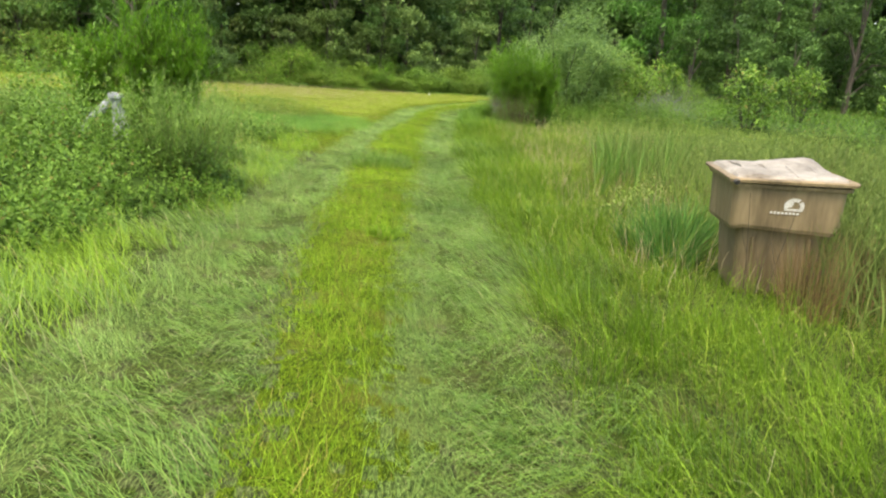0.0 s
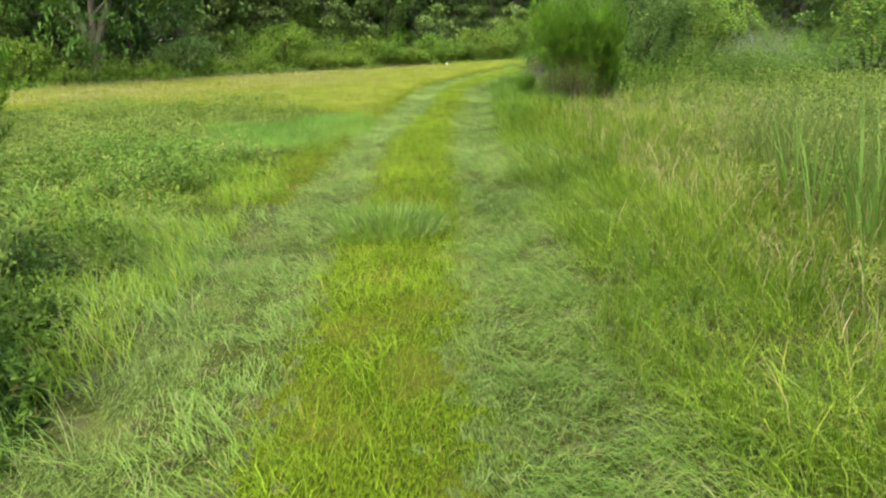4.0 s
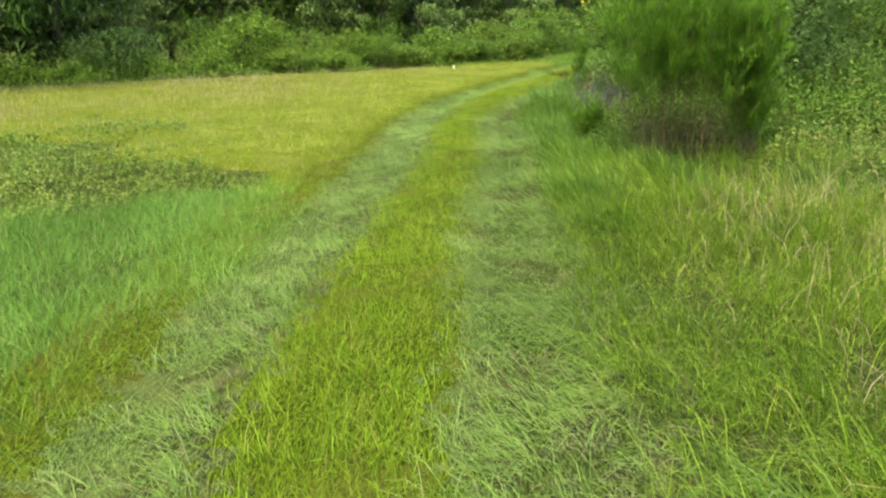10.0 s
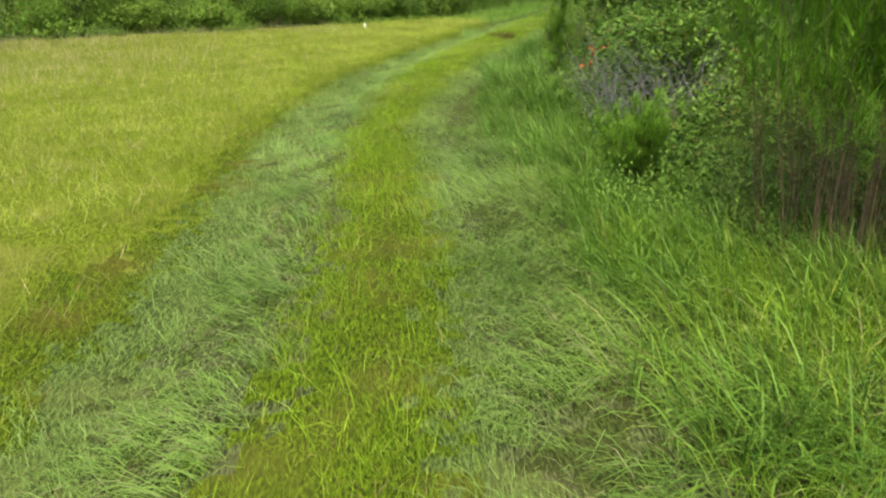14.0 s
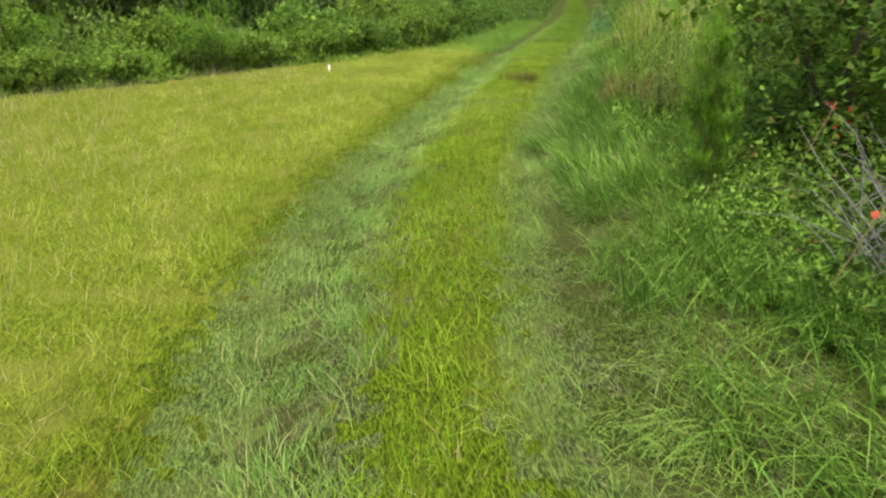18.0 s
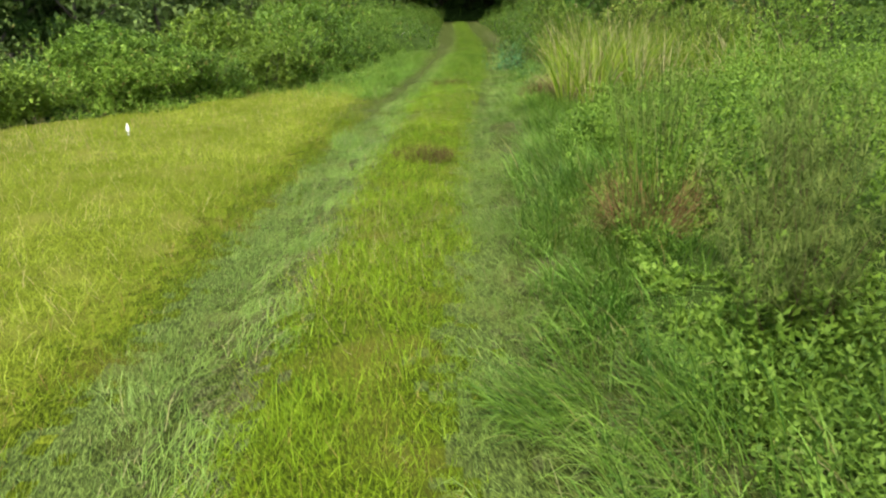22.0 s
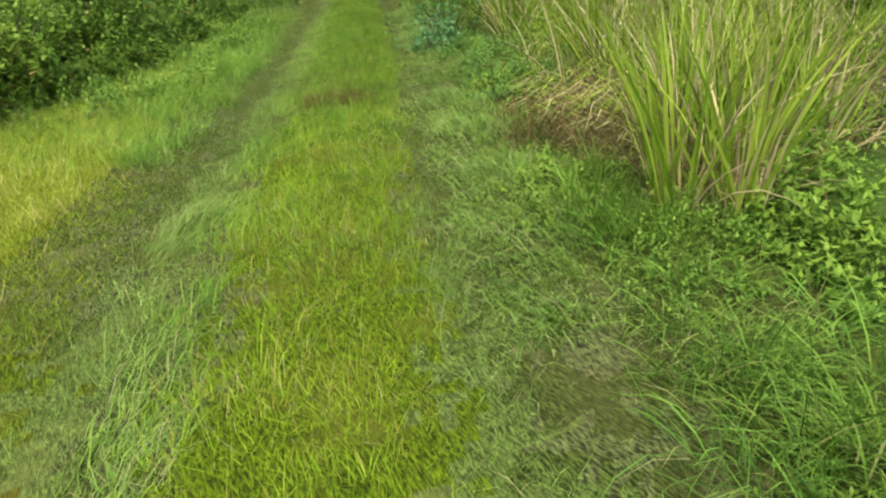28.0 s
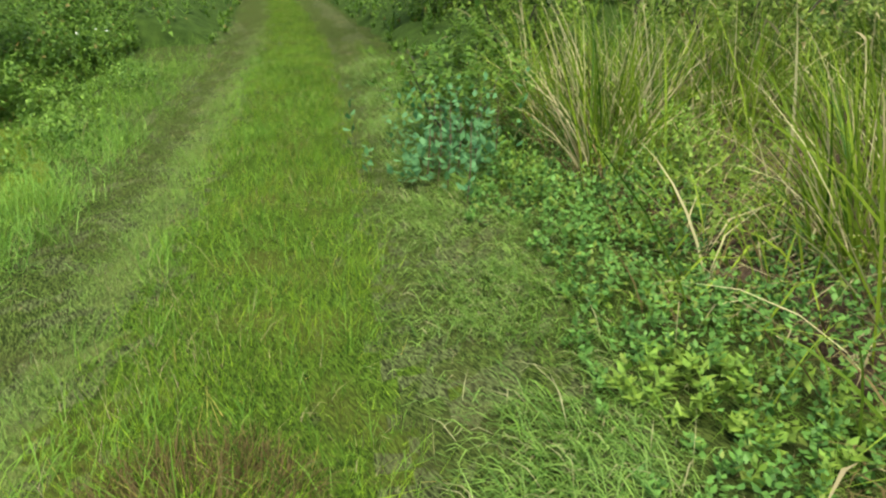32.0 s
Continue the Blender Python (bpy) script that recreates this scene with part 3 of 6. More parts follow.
low_turf(70000, 0.1, 1.0, -0.5, 38, between(strip_r, pale_r1, 0.1), M_BLOOM, "short dense pale turf along the rut")
low_turf(70000, -1.75, -1.0, 12, 40, lambda x, y: ramp(pale_l0(y) - across(x, y), 0.1), M_EDGE, "short dense olive turf of the meadow's edge")
low_turf(90000, -1.25, -0.4, 36, 52, lambda x, y: (across(x, y) < strip_l(y)) * near(y), M_DARKTURF, "trodden dark green turf in the rut")
low_turf(60000, 0.5, 2.0, 36, 52, lambda x, y: (across(x, y) > strip_r(y)) * near(y), M_DARKTURF, "trodden dark green turf in the rut")
low_turf(120000, -0.95, 1.5, -0.5, 36, lambda x, y: np.maximum(between(pale_l1, strip_l, 0.1)(x, y), between(pale_r1, rut_out_r, 0.1)(x, y)), M_DARKTURF, "trodden dark green turf in the ruts", 0.015, 0.045)
low_turf(26000, 0.8, 3.2, -0.5, 8, lambda x, y: ramp(across(x, y) - rut_out_r(y), 0.1) * near(y), M_DARKTURF, "short dark green grass under the verge", 0.03, 0.09)
low_turf(80000, 0.8, 4.4, 8, 19.5, lambda x, y: ramp(across(x, y) - rut_out_r(y), 0.1) * near(y), M_VERGE, "short yellow-green grass under the verge", 0.04, 0.14)
low_turf(50000, 0.8, 3.2, 19.5, 37, lambda x, y: ramp(across(x, y) - rut_out_r(y), 0.1) * near(y), M_DARKTURF, "short dark green grass under the verge", 0.03, 0.09)
# middle strip
bare = lambda x, y: 1 - 0.8 * np.exp(-((across(x, y) - 0.12) / 0.12) ** 2) * ramp(y - 18.5, 1) * ramp(22.5 - y, 1) * np.clip(0.6 + wob(x, y, 2.2, 3), 0, 1)
mids = lambda x, y: between(strip_l, strip_r, 0.3)(x, y) * bare(x, y) * np.clip(0.85 + 0.5 * wob(x, y, 2.6, 5), 0.4, 1)
x, y = along(560000, -0.62, 0.8, -1, 90, mids)
late = rng.random(len(x)) < np.interp(y, [36, 45], [0, 0.7])
grass("track_middle_grass", "lush yellow-green grass between the wheel ruts", M_STRIP, x[~late], y[~late], 0.05, 0.16, 0.0028, 0.005, 0.1, 0.85, clump=0.4, plain=True)
grass("track_middle_grass", "green grass between the ruts near the wood", M_LATE, x[late], y[late], 0.05, 0.17, 0.0028, 0.005, 0.1, 0.85, clump=0.4, plain=True)
tufts("middle_tufts", "arching yellow-green tufts between the wheel ruts", M_STRIP, 900, -0.5, 0.6, 0, 40, mids, 16, 0.1, 0.22, 0.0028, 0.0045, 0.2, 0.8, fan=1.5, root=0.05, steps=2)
tufts("middle_tufts", "arching green tufts between the ruts near the wood", M_LATE, 420, -0.5, 0.6, 37, 50, mids, 18, 0.1, 0.24, 0.0028, 0.0045, 0.2, 0.85, fan=1.5, root=0.05, steps=2)
x, y = along(16000, -0.5, 0.6, 24, 42, lambda x, y: mids(x, y) * np.clip(0.3 + wob(x, y, 0.7, 2), 0, 1))
grass("strip_seed_heads", "thin straw-coloured seed heads in the middle strip", M_SEED, x, y, 0.08, 0.2, 0.0018, 0.003, 0.1, 0.8, plain=True)
x, y = along(9000, -0.5, 0.6, 0, 46, lambda x, y: mids(x, y) * (wob(x, y, 1.6, 11) > 0.2))
grass("dry_thatch", "straw-coloured dead blades in the middle strip", M_DRY, x, y, 0.04, 0.13, 0.002, 0.004, 0.5, 1.0)
x, y = along(16000, -0.3, 0.5, 18, 23, lambda x, y: 1 - bare(x, y))
grass("dry_thatch", "brown dead thatch in a worn patch of the track", M_BROWN, x, y, 0.03, 0.12, 0.002, 0.004, 0.4, 1.0)

# fine pale grass along the ruts
pl, pr = between(pale_l0, pale_l1, 0.16), between(strip_r, pale_r1, 0.14)
bloom = lambda x, y: np.maximum(pl(x, y), pr(x, y) * (y < 38)) * holes(x, y, 3.6, 0.35, 4)
x, y = along(820000, -1.5, 1.1, -1, 47, bloom)
k = rng.random(len(x)) < np.interp(y, [24, 30, 38], [0, 0.6, 1])
grass("fine_pale_grass", "pale green grass along the dark rut near the wood", M_RUT, x[k], y[k], 0.05, 0.14, 0.0024, 0.004, 0.15, 0.9, clump=0.3, plain=True)
x, y = x[~k], y[~k]
grass("fine_pale_grass", "fine pale blue-green grass along the ruts", M_BLOOM, x, y, 0.05, 0.13, 0.0024, 0.004, 0.15, 0.9, turn=lie(x, y), spread=1.2, clump=0.3, plain=True)
tufts("pale_tufts", "pale blue-green tufts bent over along the ruts", M_BLOOM, 900, -1.4, 1.1, 0, 40, bloom, 16, 0.12, 0.26, 0.0025, 0.004, 0.35, 0.85, fan=0.6, root=0.05, steps=2)

# wheel ruts
rl = between(pale_l1, strip_l, 0.12)
rr = between(pale_r1, rut_out_r, 0.14)
tufts("combed_rut_grass", "pale grass combed flat in the wheel rut", M_RUT, 3000, -0.9, -0.2, 0, 37, lambda x, y: rl(x, y) * holes(x, y, 3.4, 0.3), 22, 0.1, 0.24, 0.0024, 0.004, 0.6, 0.95, root=0.05, steps=2)
tufts("combed_rut_grass", "pale grass combed flat across the wheel rut", M_RUT, 4000, 0.5, 1.45, 0, 24.5, lambda x, y: rr(x, y) * holes(x, y, 2.6, 0.4), 22, 0.12, 0.28, 0.0024, 0.004, 0.55, 0.95, root=0.06, steps=2)
tufts("combed_rut_grass", "trodden green grass in the dark wheel ruts", M_LATE, 1700, -1.15, -0.4, 36, 50, lambda x, y: rl(x, y) * holes(x, y, 3, 0.1), 16, 0.1, 0.24, 0.003, 0.006, 0.5, 0.95, root=0.05, steps=2)
tufts("combed_rut_grass", "trodden pale green grass beside the dark rut", M_RUT, 3400, 0.6, 1.6, 36, 49, lambda x, y: rr(x, y) * holes(x, y, 3.2, 0.2), 18, 0.08, 0.2, 0.003, 0.006, 0.45, 0.95, fan=0.9, root=0.06, steps=2)
x, y = along(26000, -1.0, 1.5, 0, 50, lambda x, y: np.maximum(rl(x, y), rr(x, y)) * (1 - holes(x, y, 3, -0.05)))
grass("rut_thatch", "dead brown and straw thatch in the bottom of the ruts", M_DRY, x, y, 0.04, 0.14, 0.002, 0.004, 0.7, 1.0, turn=lie(x, y), spread=0.9)
x, y = along(60000, -1.0, 1.5, 0, 50, lambda x, y: np.maximum(rl(x, y), rr(x, y)) * holes(x, y, 2.0, -0.15, 9))
grass("rut_grass", "short green grass growing in the ruts", M_VERGE, x, y, 0.03, 0.09, 0.0025, 0.0045, 0.3, 0.9, plain=True)

# right verge: yellow-green and rank at first, then deep green along the thicket
vr = lambda x, y: ramp(across(x, y) + edge(x, y) - rut_out_r(y), 0.2) * near(y)
tufts("verge_tufts", "long yellow-green grass bent over in tufts", M_VERGE, 2100, 0.95, 2.3, 0.5, 21, lambda x, y: vr(x, y) * holes(x, y, 2.2, 0.35), 24, 0.18, 0.4, 0.0028, 0.005, 0.2, 0.8, 0.6, 0.7, 0.08)
tufts("verge_tufts", "tall yellow-green grass bent over in tufts", M_VERGE, 2600, 2.2, 5.2, 0.5, 21, lambda x, y: vr(x, y) * holes(x, y, 1.9, 0.3) * np.interp(across(x, y), [3.6, 5.2], [1, 0.5]), 22, 0.2, 0.44, 0.003, 0.0055, 0.15, 0.75, 0.6, 0.8, 0.1, 2)
tufts("verge_tufts", "long pale grass blown over beside the rut", M_RUT, 1100, 1.0, 2.4, 2, 23, lambda x, y: vr(x, y) * np.interp(y, [13, 17], [1, 0.2]) * holes(x, y, 1.3, 0.1, 3) * ramp(rut_out_r(y) + 0.7 - across(x, y), 0.8), 24, 0.25, 0.5, 0.0026, 0.0045, 0.45, 0.9, 0.7, 0.4, 0.08)
tufts("verge_tufts", "deep green arching grass along the thicket", M_GREEN, 3700, 0.75, 2.5, 19, 37.5, lambda x, y: vr(x, y) * holes(x, y, 2.4, 0.12) * np.where(y > 28.5, ramp(1.95 - across(x, y), 0.4), 1), 18, 0.18, 0.38, 0.004, 0.0085, 0.25, 0.85, 0.5, 0.9, 0.07)
tufts("verge_tufts", "broad-bladed bright green grass along the thicket", M_TEAL, 420, 0.85, 2.2, 20, 37.5, lambda x, y: vr(x, y) * holes(x, y, 1.6, -0.1, 7), 14, 0.2, 0.45, 0.005, 0.009, 0.3, 0.8, 0.5, 0.9, 0.06)
tufts("verge_tufts", "pale bent grass at the edge of the green verge", M_RUT, 1600, 0.7, 2.1, 20, 37.5, lambda x, y: vr(x, y) * holes(x, y, 2.4, 0.1, 2) * ramp(np.interp(y, [25, 28], [1.35, 1.85]) - across(x, y), 0.5), 20, 0.16, 0.36, 0.0026, 0.0045, 0.5, 0.95, 0.2, 0.4, 0.07, 3)
tufts("verge_tufts", "trodden green grass in tufts beside the rut", M_LATE, 420, 1.2, 2.1, 37, 50, lambda x, y: holes(x, y, 2.2, 0.1), 18, 0.08, 0.24, 0.003, 0.0055, 0.3, 0.9, 0, 0.9, 0.07, 2)
x, y = along(36000, 0.9, 3.8, -1, 37, lambda x, y: vr(x, y) * holes(x, y, 2.2, -0.1))
grass("verge_undergrowth", "short green grass under the verge tufts", M_GREEN, x, y, 0.05, 0.2, 0.003, 0.006, 0.2, 0.9, plain=True)
x, y = along(12000, 1.0, 3.2, 0, 37, lambda x, y: vr(x, y) * (1 - holes(x, y, 2.2, 0.0)))
grass("verge_thatch", "dead brown blades in the gaps of the verge", M_BROWN, x, y, 0.08, 0.25, 0.0025, 0.004, 0.4, 1.0)
x, y = along(26000, 1.5, 5.6, 2, 20, lambda x, y: right_of(1.6, 0.4)(x, y) * np.interp(y, [5, 8], [0.3, 1]) * np.clip(0.55 + 0.7 * wob(x, y, 0.9, 6), 0.1, 1))
grass("right_verge_grass", "yellow-green grass gone to seed beside the track", M_MEADOW, x, y, 0.18, 0.42, 0.003, 0.0055, 0.2, 0.85, clump=0.3)
x, y = along(3600, 2.0, 5.6, 5, 19, right_of(2.1, 0.4))
grass("straw_seed_heads", "thin straw-coloured seed heads over the verge", M_SEED, x, y, 0.3, 0.6, 0.003, 0.005, 0.05, 0.6, clump=0.3)

# left verge
vl = left_of(1.3, 0.3)
tufts("verge_tufts", "mixed green grass blown over at the track's left edge", M_VERGE, 1500, -3.4, -1.2, 0, 14, lambda x, y: vl(x, y) * holes(x, y, 2.2, 0.2), 20, 0.16, 0.36, 0.0028, 0.005, 0.3, 0.85, 0, 0.7, 0.08)
tufts("verge_tufts", "long pale grass blown over at the track's left edge", M_RUT, 700, -2.6, -1.0, 0, 12, lambda x, y: left_of(1.05, 0.3)(x, y) * holes(x, y, 1.7, 0.1, 8), 20, 0.18, 0.4, 0.0026, 0.0045, 0.5, 0.9, 0, 0.5, 0.08)
tufts("verge_tufts", "lush green grass at the foot of the hedge", M_LATE, 800, -2.6, -1.05, 39.5, 50, lambda x, y: left_of(1.1, 0.2)(x, y) * holes(x, y, 2, 0.25), 24, 0.14, 0.32, 0.003, 0.005, 0.25, 0.85, 0, 1.8, 0.08, 2)
tufts("verge_tufts", "lush blue-green grass beside the rut", M_TEAL, 170, -2.2, -1.15, 39.5, 46, near_all, 24, 0.12, 0.28, 0.003, 0.005, 0.3, 0.9, 0, 1.6, 0.09, 2)
x, y = along(14000, -2.8, -0.9, 40, 62, left_of(1.1))
grass("hedge_foot_grass", "short green grass at the foot of the hedge", M_GREEN, x, y, 0.1, 0.3, 0.004, 0.008, 0.2, 0.9, clump=0.4, plain=True)
# ---- meadow ----
teal = lambda x, y: ramp(y - 15.3 + 0.5 * wob(x, y, 0.9, 1), 0.8) * ramp(19.2 - y + 0.6 * wob(x, y, 0.9, 5), 0.9) * ramp(-2.0 - x + 0.4 * wob(x, y, 0.7, 2), 0.5) * ramp(x + 4.9 + 0.8 * wob(x, y, 0.8, 3), 1.5)
md = lambda x, y: left_of(1.25, 0.3)(x, np.minimum(y, 43.9)) * (y > 1) * (y < hedge_y(x) + 0.4) * (1 - 0.9 * teal(x, y)) * ramp(y - 20.2 - 0.9 * wob(x, y, 0.8, 3) - np.interp(x, [-7, -3, -1.5], [3.6, 1.0, 0]), 2.5)


def sheet(name, label, mat, x0, x1, y0, y1, step, height, rough):
    """The dense lower sward of a stretch of long grass."""
    gx, gy = np.meshgrid(np.arange(x0, x1, step), np.arange(y0, y1, step))
    h = height(gx, gy)
    z = np.where(h > 0.01, gz(gx, gy) + h * (1 + 0.2 * wob(gx, gy, 1.3, 6)) + rng.normal(0, rough, gx.shape), -0.15)
    c = gx.shape[1]
    i = (np.arange(gx.shape[0] - 1)[:, None] * c + np.arange(c - 1)[None]).reshape(-1, 1)
    f = i + np.array([0, 1, c + 1, c])
    return tagged(mesh_np(name, np.stack([gx, gy, z], -1).reshape(-1, 3), f[(h.reshape(-1)[f] > 0.01).any(1)], mat, True), label, "grass", kind="stuff")


rise_m = lambda x, y: np.interp(across(x, y), [-3.2, -1.9, -1.45], [0.08, 0.05, 0.01]) * (md(x, y) > 0.3)
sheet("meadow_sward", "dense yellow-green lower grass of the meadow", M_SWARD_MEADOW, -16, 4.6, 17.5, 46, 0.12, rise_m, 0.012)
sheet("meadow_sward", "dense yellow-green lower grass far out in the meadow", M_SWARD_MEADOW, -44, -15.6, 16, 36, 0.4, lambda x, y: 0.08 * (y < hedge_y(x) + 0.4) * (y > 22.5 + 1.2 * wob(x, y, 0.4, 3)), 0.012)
x, y = scatter(700000, -15, 4.5, 17.5, 46, lambda x, y: md(x, y) * np.interp(across(x, y), [-14, -6, -2.5, -1.3], [0.1, 0.25, 0.8, 1]))
d = -across(x, y)
lift = np.interp(d, [1.45, 1.9, 3.2], [0.0, 0.03, 0.06])
tall = d > 1.3 + rng.normal(0, 0.13, len(d)) + 0.12 * wob(x, y, 1.1, 4)
green = tall & (rng.random(len(x)) < np.interp(y, [39.5, 42], [0, 0.85]))
tall &= ~green
grass("meadow_grass", "tall yellow-green meadow grass with straw seed heads", M_MEADOW, x[tall], y[tall], 0.08, 0.24, 0.003, 0.006, 0.25, 0.9, lift=lift[tall], clump=0.3, plain=True)
grass("meadow_grass", "lush green grass where the meadow narrows", M_GREEN, x[green], y[green], 0.1, 0.28, 0.003, 0.006, 0.25, 0.9, lift=lift[green], clump=0.4, plain=True)
tall |= green
grass("meadow_edge_grass", "shorter olive-green grass along the meadow's edge", M_EDGE, x[~tall], y[~tall], 0.06, 0.18, 0.003, 0.006, 0.2, 0.85, clump=0.3, plain=True)
tufts("meadow_tufts", "yellow-green tufts of the meadow bent over", M_MEADOW, 800, -4.5, -1.55, 19.5, 44, md, 20, 0.12, 0.26, 0.0024, 0.004, 0.3, 0.9, 0, 1.6, 0.09, 2, 0.03)
x, y = scatter(46000, -15, 4.5, 18.5, 46, lambda x, y: md(x, y) * (across(x, y) < -1.9) * np.clip(0.4 + 0.6 * wob(x, y, 0.5, 8), 0.05, 1) * np.interp(across(x, y), [-14, -5, -1], [0.3, 0.6, 0.9]))
grass("meadow_seed_heads", "thin straw-coloured seed heads over the meadow", M_SEED, x, y, 0.12, 0.3, 0.002, 0.0035, 0.1, 0.8, lift=0.1, clump=0.2, plain=True)
x, y = scatter(30000, -15, 0, 24, 38, lambda x, y: md(x, y) * ramp(-4.5 - across(x, y), 3) * np.clip(0.5 + 0.6 * wob(x, y, 0.45, 3), 0.1, 1))
grass("meadow_seed_heads", "hazy straw-coloured seed heads far across the meadow", M_SEED, x, y, 0.18, 0.34, 0.004, 0.008, 0.1, 0.7, lift=0.06, clump=0.2, plain=True)
x, y = along(70000, -1.7, -0.95, 13, 38, lambda x, y: ramp(pale_l0(y) + 0.02 - across(x, y) - edge(x, y), 0.15))
grass("meadow_edge_grass", "short trodden dark green grass along the meadow's edge", M_EDGE, x, y, 0.04, 0.14, 0.0028, 0.005, 0.2, 0.9, clump=0.3, plain=True)
x, y = along(8000, -2.1, -1.05, 16, 40, lambda x, y: left_of(1.1, 0.2)(x, y) * (wob(x, y, 1.2, 3) > 0))
grass("rusty_grass", "rust-tinged dying grass along the meadow's edge", M_RUST, x, y, 0.05, 0.16, 0.0025, 0.0045, 0.3, 0.95, plain=True)
x, y = scatter(40000, -40, -12, 8, 34, lambda x, y: (y < hedge_y(x) + 0.3) * 1.0)
grass("far_meadow_grass", "yellow-green meadow grass far off", M_MEADOW, x, y, 0.2, 0.42, 0.02, 0.045, 0.2, 0.8, plain=True)
x, y = scatter(110000, -6.5, -1.8, 14, 20, lambda x, y: teal(x, y))
grass("blue_green_grass", "fine blue-green grass beside the track", M_TEAL, x, y, 0.08, 0.24, 0.003, 0.006, 0.2, 0.9, clump=0.35, plain=True)
lw = lambda x, y: 0.42 * ramp(-2.05 - across(x, y) + 0.5 * wob(x, y, 0.8, 4), 0.6) * (x > -13) * (1 - teal(x, y)) * ramp(20 - y, 1.5) * (y > 8.5) * np.clip(0.7 + 0.6 * wob(x, y, 1.9, 7), 0.15, 1.2)
x, y, h = on_heights(15000, -12, -2.2, 8, 20.5, lw)
h = h * np.clip(0.8 + 0.8 * wob(x, y, 2.1, 4), 0.2, 1.5)
weeds("meadow_weeds", "low green leafy weeds in the rough meadow", M_OLIVE, x, y, h, 7, 0.05, slim=0.65, plain=True)
x, y, h = on_heights(11000, -7, -2, 7.5, 15.5, lambda x, y: 0.5 * ramp(-2.15 - across(x, y) + 0.45 * wob(x, y, 0.9, 4), 0.5) * ramp(15.2 - y + 0.4 * wob(x, y, 0.9, 1), 1) * np.clip(0.4 + 0.9 * wob(x, y, 1.5, 2), 0, 1.2))
weeds("meadow_weeds", "deep green leafy weeds beyond the brambles", M_BRAMBLE, x, y, h, 9, 0.055, tips=M_TIP, slim=0.65, plain=True)
wl = lambda x, y: 0.62 * inside(x, y + 0.35 * wob(x, y, 0.8, 6), -7.2, 20.5, 4.1, 0.8, 2) ** 0.4 * np.clip(0.75 + 0.5 * wob(x, y, 1.2, 3), 0.3, 1.4) + 0.24 * inside(x, y, -7.6, 23.2, 4.4, 2.8, 2) ** 0.4 * np.clip(0.6 + 0.9 * wob(x, y, 0.9, 5), 0, 1.3)
x, y, h = on_heights(9000, -12.5, -1.6, 18, 26.5, wl)
weeds("weed_row", "row of low leafy weeds in the meadow", M_OLIVE, x, y, h, 8, 0.05, plain=True)
k = rng.random(len(x)) < 0.45
weeds("weed_row", "deep green leaves among the low weeds", M_LEAF, x[k], y[k], h[k] * 0.85, 9, 0.06, plain=True)
x, y = scatter(245000, -10, 0, 9, 26, lambda x, y: left_of(1.35, 0.3)(x, y) * (1 - 0.9 * teal(x, y)) * np.where(y > 19.8, np.clip(1 - 1.4 * md(x, y), 0, 1), 1) * np.interp(across(x, y), [-8, -3, -1], [0.3, 0.7, 1]) * holes(x, y, 1.7, 0.3))
grass("rough_meadow_grass", "rough deep green grass at the meadow's near edge", M_VERGE, x, y, 0.06, 0.24, 0.003, 0.006, 0.2, 0.9, clump=0.4, plain=True)
x, y = scatter(70000, -34, 40, -16, 13, lambda x, y: np.where((np.abs(across(x, y)) < 3.3) & (y > 0.5), 0, 1) * np.where((x > -8.5) & (x < 16) & (y > 3), 0, 1) * np.interp(np.hypot(x, y - 4), [4, 30], [1, 0.25]))
grass("outer_grass", "rough green grass around the start of the track", M_VERGE, x, y, 0.12, 0.4, 0.012, 0.03, 0.1, 0.8, plain=True)
# ---- thickets ----
def hz(x, y):
    d = (y - hedge_y(x)) * 0.8 + 0.35 * wob(x, y, 0.7, 3)
    return np.interp(d, [-0.1, 0.7, 2.0, 5.0, 7], [0, 0.5, 0.85, 1.1, 0]) * (1 + 0.3 * wob(x, y, 0.45, 2) + 0.25 * wob(x, y, 1.3, 6)) * (across(x, y) < -1.5)


t = rng.random(18000)
hx = -22 + 38 * t ** 0.8
hy = hedge_y(hx) + rng.uniform(-0.6, 4.2, len(hx)) * rng.random(len(hx)) ** 0.5
hh = hz(hx, hy) * rng.uniform(0.6, 1.3, len(hx)) * np.clip(0.8 + 0.7 * wob(hx, hy, 1.6, 4), 0.3, 1.45)
far = (hx < -7) & (hh > 0.1)
weeds("far_hedge", "tangled green bramble hedge far across the meadow", M_HEDGE, hx[far], hy[far], hh[far], 10, 0.14, "hedge", bare=0.35, lean=0.5, slim=0.6, plain=True)
k = (hh > 0.1) & (hx >= 1.2)
weeds("bramble_hedge", "deep green bramble hedge beside the track", M_BRAMBLE, hx[k], hy[k], hh[k] * 1.15, 24, 0.085, "hedge", tips=M_TIP, bare=0.3, lean=0.9, slim=0.8, plain=True)
k = (hh > 0.1) & (hx >= -7) & (hx < 1.2)
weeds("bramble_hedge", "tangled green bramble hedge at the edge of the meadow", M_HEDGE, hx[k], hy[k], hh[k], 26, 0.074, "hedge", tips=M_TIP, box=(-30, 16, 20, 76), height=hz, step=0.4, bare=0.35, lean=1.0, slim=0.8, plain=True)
bl = lambda x, y: 0.5 * inside(x, y, -2.95, 7.75, 0.85, 1.0) ** 0.5 + 0.35 * inside(x, y, -4.15, 8.25, 0.8, 0.7) ** 0.5 + np.maximum(1.0 * inside(x, y, -5.4, 7.9, 3.1, 3.2) ** 0.5, 0.6 * inside(x, y, -4.2, 5.6, 1.6, 1.6) ** 0.5) * ramp(-1.9 - across(x, y), 0.6)
